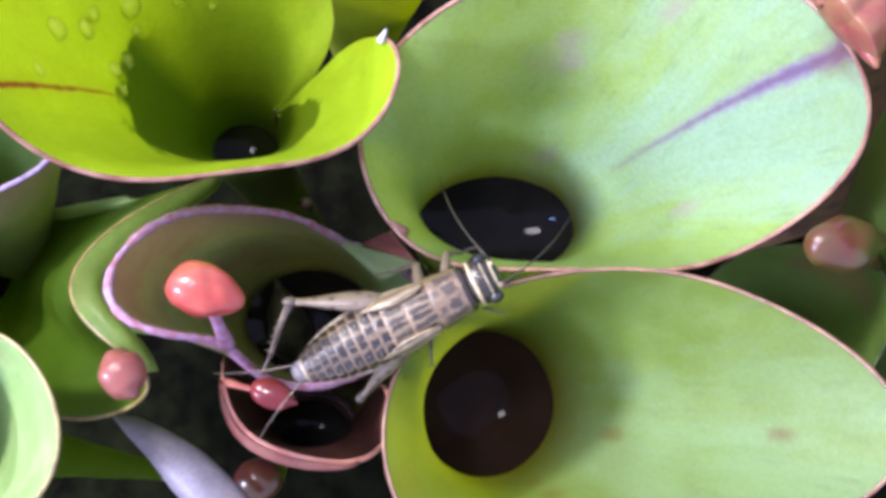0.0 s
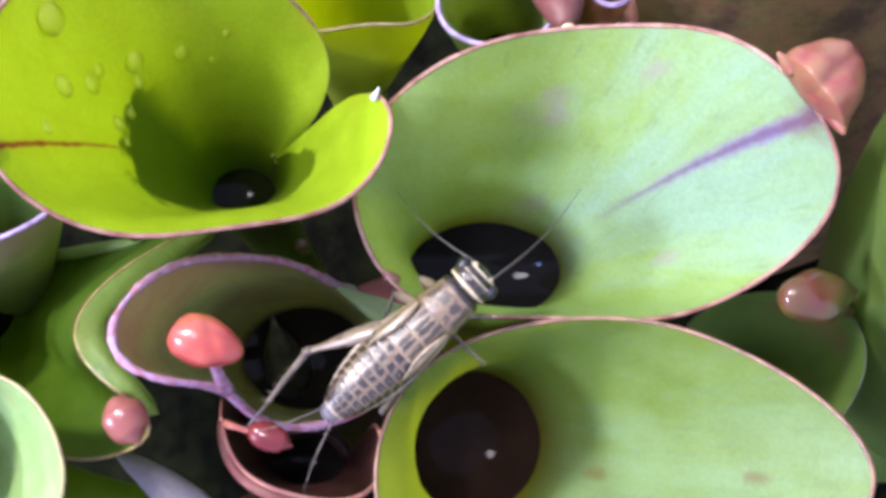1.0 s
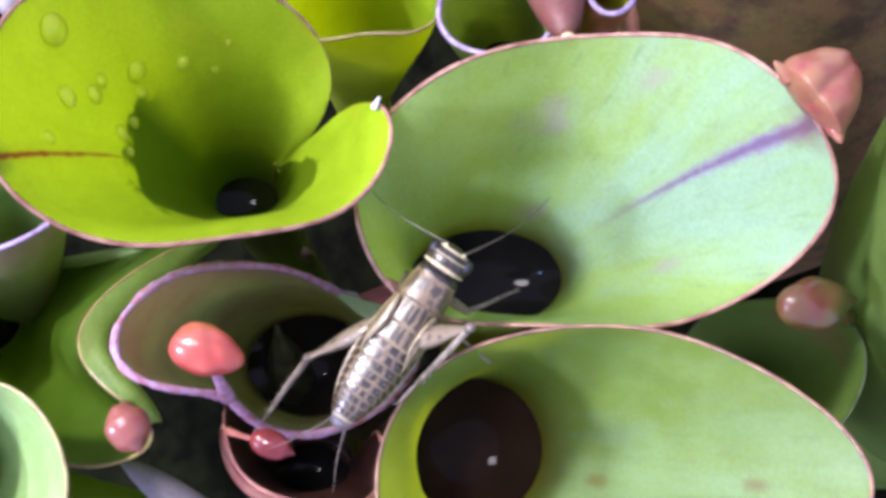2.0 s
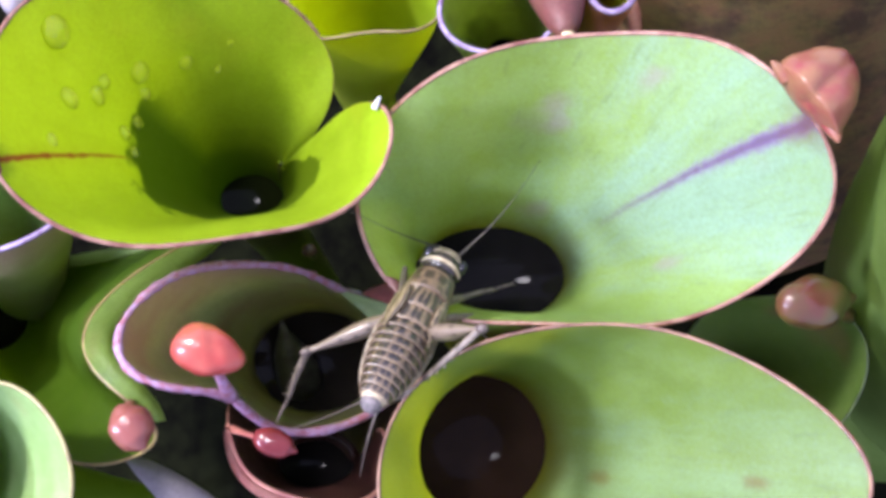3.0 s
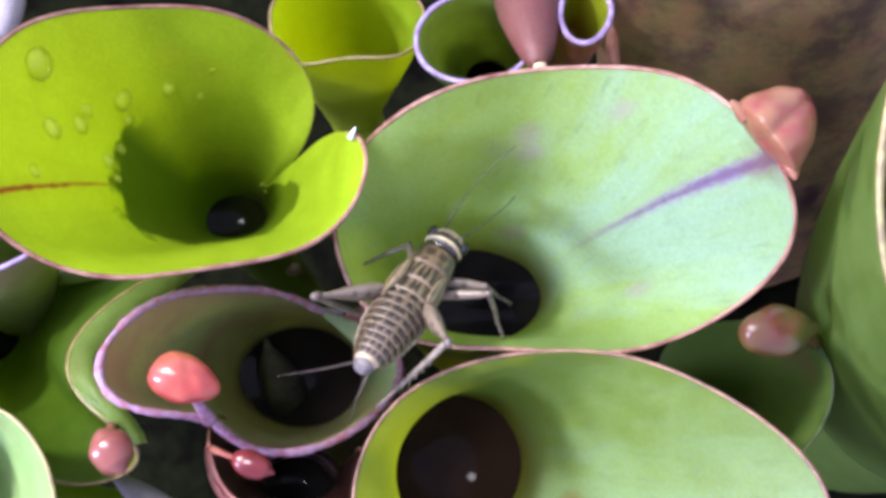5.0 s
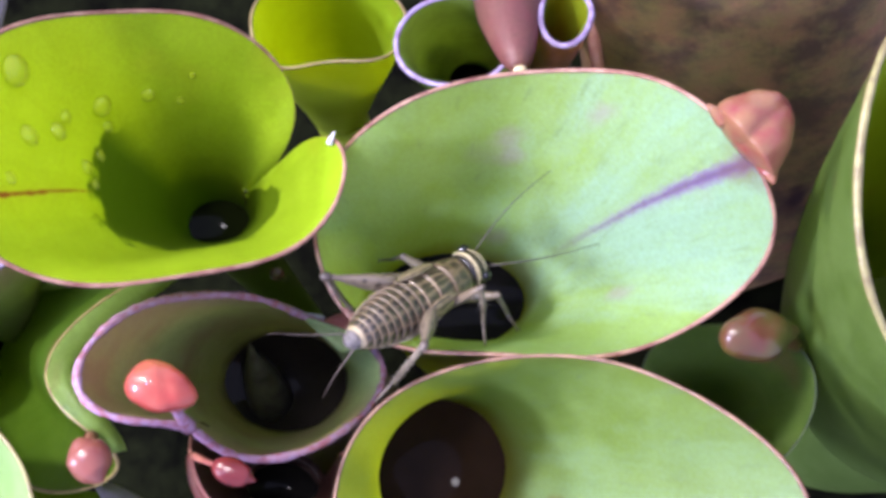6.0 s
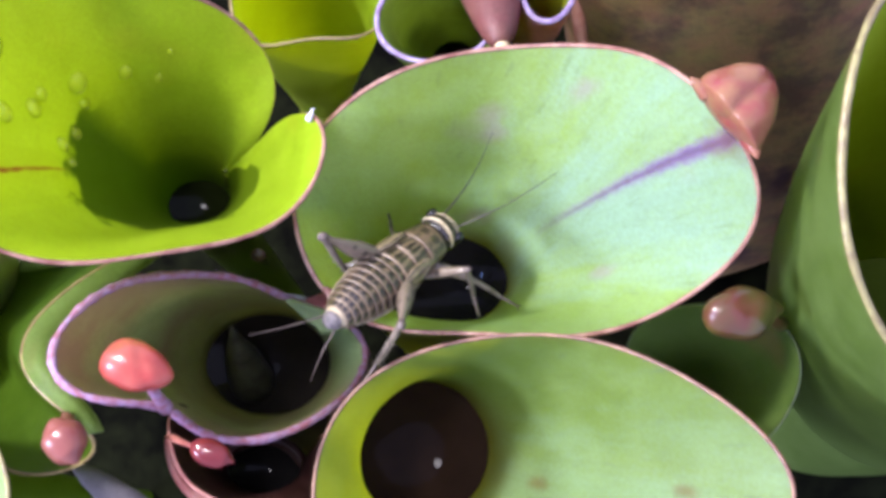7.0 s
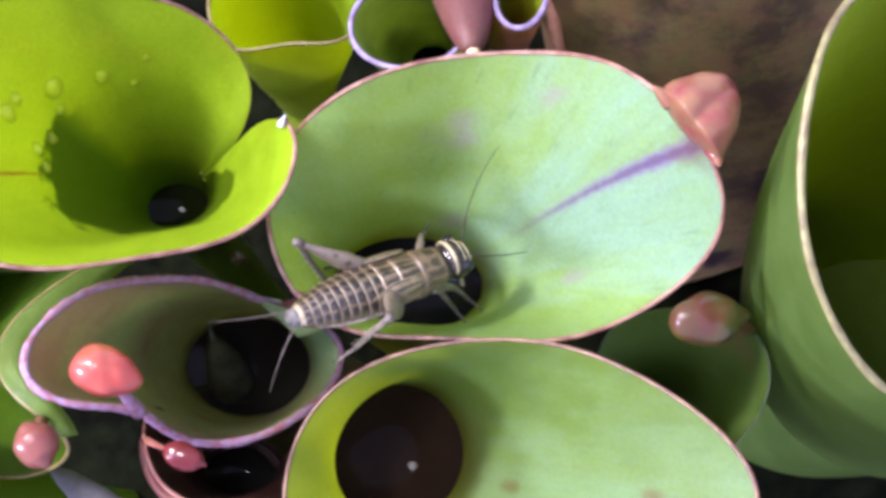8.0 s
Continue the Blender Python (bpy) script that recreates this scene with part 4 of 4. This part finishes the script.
def make_leg(thing, name, femur_long, thick, shin_long, foot_long, hind):
    """A leg from three pieces: femur > shin, foot. Each lies along its own x axis from its joint."""
    bm = bmesh.new()
    rows = []
    sides, rings = 14, 16
    for j in range(rings + 1):
        q = j / rings
        if hind:
            h = thick * float(np.interp(q, (0, 0.08, 0.25, 0.45, 0.7, 0.88, 0.96, 1), (0.3, 0.7, 1.0, 0.95, 0.6, 0.33, 0.38, 0.2)))
            w = h * 0.62
        else:
            h = thick * float(np.interp(q, (0, 0.1, 0.5, 0.9, 1), (0.5, 0.9, 1.0, 0.75, 0.4)))
            w = h * 0.85
        rows.append([Vector((q * femur_long, math.cos(a) * w, math.sin(a) * h)) * MM for a in (math.tau * k / sides for k in range(sides))])
    uv = [[(k / sides, j / rings) for k in range(sides + 1)] for j in range(rings + 1)]
    verts = grid(bm, rows, flip=True, uv=uv)
    bm.faces.new(verts[0])
    bm.faces.new(list(reversed(verts[-1])))
    femur = part(name, bm, FEMUR, thing)
    bm = bmesh.new()
    r = 0.34 if hind else 0.26
    sweep(bm, [Vector((shin_long * q, 0, 0.12 * math.sin(math.pi * q))) * MM for q in (k / 10 for k in range(11))], [MM * r * (1.25 - 0.45 * k / 10) for k in range(11)], 8)
    if hind:
        for k in range(5):
            for side in (1, -1):
                at = Vector((shin_long * (0.35 + 0.14 * k), side * 0.15, 0.2)) * MM
                sweep(bm, [at, at + Vector((0.35, side * 0.35, 0.45)) * MM], [0.09 * MM, 0.02 * MM], 5)
    shin = part("shin", bm, SHIN, femur)
    bm = bmesh.new()
    k = thick * (0.42 if hind else 0.75) * MM
    blob(bm, (femur_long * MM, 0, 0), ((k * 1.2, 0, 0), (0, k * 0.8, 0), (0, 0, k)), 8, 10)
    part("knee", bm, CLAW, femur, "dark knee")
    bm = bmesh.new()
    sweep(bm, [Vector((foot_long * q, 0, 0.3 * math.sin(q * 3) - 0.2 * q)) * MM for q in (k / 8 for k in range(9))], [MM * 0.19 * (1 + 0.25 * math.cos(k * 2.4)) * (1 - 0.04 * k) for k in range(9)], 7)
    for side in (1, -1):
        sweep(bm, [Vector((foot_long, 0, -0.15)) * MM, Vector((foot_long + 0.5, side * 0.35, -0.4)) * MM], [0.09 * MM, 0.03 * MM], 5)
    foot = part("foot", bm, CLAW, femur)
    return femur, shin, foot


cricket = make_cricket()
# hip (mm in the body), femur, its half height, shin, foot, whether a hind leg
LEGS = {
    "hind_left": ((1.0, 2.0, -0.4), 10.2, 1.55, 9.6, 3.2, True),
    "hind_right": ((1.0, -2.0, -0.4), 10.2, 1.55, 9.6, 3.2, True),
    "middle_left": ((3.8, 2.1, -1.1), 6.2, 0.6, 5.4, 2.6, False),
    "middle_right": ((3.8, -2.1, -1.1), 6.2, 0.6, 5.4, 2.6, False),
    "front_left": ((6.4, 1.8, -1.3), 4.8, 0.6, 4.8, 2.4, False),
    "front_right": ((6.4, -1.8, -1.3), 4.8, 0.6, 4.8, 2.4, False),
}
# where each foot ends, second by second (mm), placed to fit the camera's view
FOOT_ENDS = {
    "hind_left": [(0.0, (-17.85, 1.73, 97.08)), (0.5, (-17.89, 1.71, 96.3)), (1.0, (-18.25, 1.2, 95.23)), (1.5, (-18.6, 1.42, 93.82)), (1.7, (-18.7, 0.76, 92.83)), (2.8, (-18.2, 1.82, 93.53)), (3.5, (-7.39, 8.88, 97.01)), (4.0, (-5.99, 8.95, 98.96)), (4.7, (-5.64, 13.59, 99.38)), (5.8, (-4.39, 15.77, 95.07)), (6.5, (-4.37, 15.52, 95.69)), (7.0, (-2.24, 16.99, 97.97)), (7.5, (-2.24, 16.79, 97.45)), (8.0, (-2.18, 17.32, 96.12))],
    "hind_right": [(0.0, (-2.24, 3.26, 98.68)), (1.0, (-1.28, 5.2, 98.96)), (1.5, (-1.05, 5.4, 99.5)), (1.7, (-1.37, 4.75, 104.18)), (2.8, (-1.18, 4.61, 104.59)), (3.5, (-1.06, 4.45, 103.57)), (4.0, (-1.03, 3.92, 104.08)), (4.7, (-1.28, 5.72, 103.65)), (5.8, (0.6, 7.79, 100.34)), (6.5, (-0.18, 7.11, 99.39)), (7.0, (0.79, 7.51, 99.15)), (7.5, (1.11, 8.66, 99.04)), (8.0, (1.86, 9.66, 102.46))],
    "middle_right": [(0.0, (-1.27, 3.59, 97.19)), (0.5, (2.05, 5.87, 96.59)), (1.0, (3.34, 7.6, 99.53)), (1.5, (2.85, 7.52, 99.5)), (1.7, (3.67, 8.12, 99.6)), (2.8, (4.28, 9.03, 88.66)), (3.5, (8.88, 13.83, 93.37)), (4.0, (10.08, 12.94, 94.18)), (4.7, (9.76, 13.41, 95.11)), (5.8, (10.37, 14.2, 96.45)), (6.5, (10.25, 13.74, 96.26)), (7.0, (11.31, 14.86, 94.84)), (7.5, (12.4, 14.32, 95.48)), (8.0, (12.56, 13.86, 89.2))],
    "front_right": [(0.0, (4.19, 6.84, 96.55)), (0.5, (6.82, 9.94, 95.17)), (1.0, (6.33, 10.68, 97.16)), (1.5, (7.36, 12.7, 96.52)), (1.7, (7.18, 13.56, 96.09)), (2.8, (7.01, 14.41, 90.73)), (4.0, (4.23, 19.9, 89.46)), (4.7, (8.34, 17.7, 92.07)), (5.8, (12.96, 15.5, 91.38)), (6.5, (13.73, 15.12, 90.19)), (7.0, (14.44, 15.05, 90.6)), (7.5, (13.38, 14.83, 91.21)), (8.0, (13.91, 15.33, 88.76))],
    "middle_left": [(0.0, (-5.12, 11.03, 92.47)), (1.0, (-4.89, 12.08, 92.34)), (1.7, (-4.17, 13.72, 92.15)), (2.8, (-4.69, 14.27, 89.0)), (3.5, (-4.73, 14.69, 95.25)), (4.0, (-7.43, 13.69, 87.8)), (4.7, (-4.13, 16.64, 93.14)), (5.8, (-1.92, 18.27, 86.21)), (8.0, (-1.27, 19.42, 89.36))],
    "front_left": [(0.0, (1.88, 12.8, 94.45)), (1.5, (-1.32, 13.16, 94.5)), (3.5, (-2.83, 16.08, 92.02)), (4.0, (-7.66, 20.72, 94.49)), (4.7, (-6.32, 20.9, 92.65)), (5.8, (-0.42, 22.07, 88.18)), (6.5, (-0.37, 22.54, 85.47)), (7.0, (1.49, 24.55, 85.42)), (7.5, (1.64, 24.8, 85.24)), (8.0, (8.86, 23.37, 87.99))],
}
# where each knee is held (mm)
KNEES = {
    "hind_left": [(0.0, (-15.76, 6.93, 104.87)), (0.5, (-13.59, 7.04, 103.03)), (1.0, (-13.09, 6.94, 100.94)), (1.5, (-13.84, 7.05, 99.97)), (1.7, (-13.59, 7.12, 97.89)), (2.8, (-13.11, 7.62, 99.25)), (3.5, (-10.71, 9.2, 106.02)), (4.0, (-9.41, 8.91, 107.93)), (4.7, (-10.29, 14.2, 107.76)), (5.8, (-6.41, 18.96, 103.89)), (6.5, (-6.53, 18.74, 104.48)), (7.0, (-4.18, 20.47, 106.7)), (7.5, (-4.01, 20.47, 106.14)), (8.0, (-3.92, 20.63, 104.96))],
    "hind_right": [(0.0, (-8.39, -2.39, 96.73)), (0.5, (-6.03, 0.8, 95.87)), (1.0, (-5.28, 0.81, 96.09)), (1.5, (-5.38, 0.84, 96.43)), (1.7, (3.56, 9.75, 110.72)), (2.8, (4.37, 9.79, 110.46)), (3.5, (5.76, 8.99, 108.57)), (4.0, (6.06, 9.49, 107.38)), (4.7, (4.62, 10.96, 109.12)), (5.8, (4.09, 11.57, 108.44)), (6.5, (4.21, 10.79, 107.1)), (7.0, (3.77, 11.39, 107.4)), (7.5, (5.17, 11.98, 107.08)), (8.0, (5.96, 12.54, 110.66))],
    "middle_right": [(0.0, (-1.58, 6.83, 96.8)), (0.5, (1.06, 7.97, 97.05)), (1.0, (1.75, 9.35, 96.54)), (1.5, (1.43, 11.11, 97.07)), (1.7, (1.86, 9.77, 96.74)), (2.8, (2.5, 10.47, 93.55)), (3.5, (8.37, 15.57, 98.46)), (4.0, (7.24, 14.99, 98.28)), (4.7, (7.35, 15.98, 99.2)), (5.8, (10.1, 18.0, 100.27)), (6.5, (9.62, 17.2, 100.36)), (7.0, (10.54, 17.5, 99.49)), (7.5, (10.9, 17.2, 99.8)), (8.0, (10.13, 16.57, 93.18))],
    "front_right": [(0.0, (1.82, 7.35, 97.92)), (0.5, (4.03, 9.39, 99.04)), (1.0, (2.95, 10.81, 98.02)), (1.5, (3.59, 11.78, 99.35)), (1.7, (3.68, 12.4, 99.16)), (2.8, (3.14, 13.31, 93.35)), (4.0, (3.73, 18.17, 93.91)), (4.7, (7.18, 17.87, 96.72)), (5.8, (11.88, 17.22, 95.73)), (6.5, (11.83, 17.48, 93.91)), (7.0, (11.98, 17.12, 94.17)), (7.5, (11.81, 17.88, 94.57)), (8.0, (12.07, 16.43, 93.05))],
    "middle_left": [(0.0, (-2.87, 11.2, 97.37)), (1.0, (-4.08, 13.27, 97.54)), (1.7, (-3.24, 15.58, 97.13)), (2.8, (-3.65, 16.15, 93.95)), (3.5, (-4.41, 16.69, 92.51)), (4.0, (-4.98, 14.38, 92.57)), (4.7, (-3.02, 18.68, 92.3)), (5.8, (-0.24, 19.25, 91.24)), (8.0, (0.53, 19.66, 94.45))],
    "front_left": [(0.0, (0.36, 12.1, 98.95)), (1.5, (-0.38, 14.37, 99.23)), (3.5, (-1.55, 17.39, 91.7)), (4.0, (-5.63, 18.43, 92.47)), (4.7, (-4.19, 20.76, 92.75)), (5.8, (1.5, 22.11, 92.58)), (6.5, (1.05, 21.66, 89.98)), (7.0, (2.11, 22.19, 89.56)), (7.5, (2.73, 22.38, 89.24)), (8.0, (8.53, 22.36, 92.67))],
}
# how far each tail feeler stands out and hangs down (degrees)
TAILS = {
    1: [(0, (20, 0)), (1.7, (26, 5)), (3.5, (44, 5)), (4.7, (46, 0)), (5.8, (36, 5)), (8.0, (22, 5))],
    -1: [(0, (27, 0)), (1.7, (22, 5)), (2.8, (24, 55)), (4.7, (20, 75)), (5.8, (34, 74)), (7.5, (34, 72)), (8.0, (32, 55))],
}
# where the tips of the antennae point (mm)
FEELERS = {
    1: [(0, (0.94, 18.04, 99.22)), (0.5, (3.75, 19.35, 103.38)), (1.0, (-0.40, 20.75, 101.52)), (1.5, (-1.92, 24.18, 99.87)), (2.8, (-7.48, 21.58, 105.63)), (3.0, (-8.30, 21.63, 105.63)), (3.5, (-2.94, 28.99, 100.37)), (4.0, (-8.88, 23.35, 103.80)), (4.5, (-0.12, 26.47, 100.11)), (6.0, (14.59, 27.65, 94.20)), (6.5, (3.34, 26.79, 100.14)), (7.0, (12.72, 31.48, 102.65)), (7.5, (8.36, 34.39, 100.94)), (8.0, (17.34, 30.60, 104.57))],
    -1: [(0, (10.08, 13.19, 100.73)), (0.5, (11.35, 15.90, 103.02)), (1.0, (12.26, 20.61, 103.52)), (1.5, (11.60, 22.33, 99.67)), (3.0, (8.12, 24.67, 96.90)), (3.5, (7.23, 26.71, 94.10)), (4.0, (5.33, 26.62, 97.11)), (4.5, (4.15, 26.98, 92.12)), (6.0, (19.87, 22.42, 93.65)), (6.5, (11.70, 27.82, 97.24)), (7.0, (15.55, 25.99, 94.03)), (7.5, (22.00, 25.13, 91.93)), (8.0, (20.13, 20.87, 88.46))],
}
BODY = [
    (0.0, (-15.14, -0.34, 102.5), (5.59, 9.99, 104.5), 0),
    (0.5, (-11.86, 0.58, 100.67), (5.36, 13.22, 106.33), 0),
    (1.0, (-11.11, 0.17, 102.22), (5.14, 14.93, 104.78), 0),
    (1.5, (-10.75, 0.45, 99.4), (2.97, 16.21, 106.6), 0),
    (1.7, (-10.64, 0.29, 99.04), (2.1, 16.97, 105.96), 0),
    (2.8, (-6.66, 1.55, 109.56), (1.62, 18.81, 95.48), 0),
    (3.0, (-6.53, 1.41, 109.54), (1.26, 18.19, 95.92), 0),
    (3.5, (-5.29, 3.49, 108.76), (2.07, 20.66, 93.97), 0),
    (4.0, (-4.55, 4.04, 108.81), (-0.71, 22.44, 94.45), 0),
    (4.5, (-4.21, 4.49, 108.87), (0.15, 22.67, 94.67), 0),
    (4.7, (-4.9, 5.67, 108.67), (1.79, 24.26, 94.43), 2.0),
    (5.8, (-4.39, 12.23, 107.5), (10.24, 20.58, 91.81), 13.0),
    (6.0, (-4.13, 11.61, 107.1), (9.73, 21.27, 91.52), 15),
    (6.5, (-3.79, 10.71, 107.01), (8.65, 22.83, 91.07), 10),
    (7.0, (-4.19, 11.18, 107.06), (8.63, 23.38, 91.43), 12),
    (7.5, (-3.66, 12.16, 106.66), (9.44, 24.06, 91.3), 15),
    (8.0, (-5.72, 12.19, 106.15), (14.03, 20.14, 95.11), 35),
]
legs = {key: make_leg(cricket, "hind_leg" if hind else key.split("_")[0] + "_leg", femur, thick, shin, foot, hind) for key, (hip, femur, thick, shin, foot, hind) in LEGS.items()}
feelers = {}
for hand in (1, -1):
    bm = bmesh.new()
    sweep(bm, [Vector((14.0 * q, hand * 0.7 * math.sin(math.pi * q), 0.5 * math.sin(2.2 * q))) * MM for q in (k / 24 for k in range(25))], [MM * (0.13 - 0.10 * (k / 24) ** 0.7) for k in range(25)], 6)
    feelers[hand] = part("antenna", bm, FEELER, cricket, "long thin dark antenna")


def body_pose(tail, nose, roll):
    tail, nose = Vector(tail) * MM, Vector(nose) * MM
    x = (nose - tail).normalized()
    up = Vector((0, -0.105, 0.995))
    z = (up - x * up.dot(x)).normalized()
    y = z.cross(x)
    m = Matrix((x, y, z)).transposed().to_4x4()
    m.translation = (tail + nose) / 2
    return m @ pose(0, 0, 0, -roll)


def between(table, t):
    """The value at t in a table of times and values: a smooth line that does not overshoot."""
    times = np.array([row[0] for row in table], float)
    values = np.array([row[1] for row in table], float)
    if t >= times[-1]:
        return values[-1]
    step = np.diff(times)[:, None]
    slope = np.diff(values, axis=0) / step
    lean = np.zeros_like(values)
    left, right = slope[:-1], slope[1:]
    same = left * right > 0
    lean[1:-1] = np.where(same, 2 * left * right / np.where(same, left + right, 1.0), 0.0)
    k = int(np.searchsorted(times, t, "right")) - 1
    h = times[k + 1] - times[k]
    q = (t - times[k]) / h
    return (values[k] * (1 + 2 * q) * (1 - q) ** 2 + lean[k] * h * q * (1 - q) ** 2 + values[k + 1] * q * q * (3 - 2 * q) + lean[k + 1] * h * q * q * (q - 1))


def spot(table, t):
    """The place at t in a table of places in mm."""
    return Vector(between(table, t)) * MM


def along(x, z, at):
    """A pose at a place with its x axis along x and its z axis near z."""
    x = x.normalized()
    z = (z - x * z.dot(x)).normalized()
    m = Matrix((x, z.cross(x), z)).transposed().to_4x4()
    m.translation = at
    return m


def leg_poses(key, m, t):
    """Femur in the body's space, shin and foot in the femur's, with the knee and the foot on their places."""
    hip, a, thick, b, foot, hind = LEGS[key]
    a, b = a * MM, b * MM
    hip = Vector(hip) * MM
    into = m.inverted()
    knee = (into @ spot(KNEES[key], t) - hip).normalized() * a
    goal = into @ spot(FOOT_ENDS[key], t) - hip
    if not hind:
        far = min(max(goal.length, abs(a - b) + 1.2 * MM), (a + b) * 0.985)
        lead = (a * a + far * far - b * b) / (2 * far)
        ahead = goal.normalized()
        side = (knee - ahead * knee.dot(ahead)).normalized()
        knee = ahead * lead + side * math.sqrt(max(0.0, a * a - lead * lead))
    way = (goal - knee).normalized()
    end = knee + way * b
    femur = along(knee, Vector((-0.5, 0, 0.85)) if hind else Vector((0.5, 0, 0.85)), hip)
    back = femur.inverted()
    shin = along(back.to_3x3() @ way, Vector((1, 0, 0.3)), Vector((a, 0, 0)))
    toe = m.to_3x3() @ way
    toe.z = toe.z * 0.2 - 0.1
    sole = along(back.to_3x3() @ (into.to_3x3() @ toe), back.to_3x3() @ (into.to_3x3() @ Vector((0, 0, 1))), back @ (hip + end))
    return femur, shin, sole


def motions():
    tails, noses, rolls = ([(row[0], np.atleast_1d(row[k])) for row in BODY] for k in (1, 2, 3))
    times = [k / 10 for k in range(81)]
    poses = [(t, body_pose(between(tails, t), between(noses, t), float(between(rolls, t)[0]))) for t in times]
    walk(cricket, poses)
    for key, (femur, shin, foot) in legs.items():
        solved = [(t, leg_poses(key, m, t)) for t, m in poses]
        walk(femur, [(t, p[0]) for t, p in solved])
        walk(shin, [(t, p[1]) for t, p in solved])
        walk(foot, [(t, p[2]) for t, p in solved])
    for hand, cercus in cerci.items():
        rows = []
        for t in times:
            out, down = between(TAILS[hand], t)
            rows.append((t, pose(-10.4 * MM, hand * 0.8 * MM, 0.1 * MM, 0, 0, -hand * out) @ pose(0, 0, 0, 0, -down, 0)))
        walk(cercus, rows)
    for hand, feeler in feelers.items():
        root = Vector((11.3, hand * 1.1, 1.15)) * MM
        walk(feeler, [(t, along(m.inverted() @ spot(FEELERS[hand], t) - root, Vector((0, 0, 1)), root)) for t, m in poses])


motions()
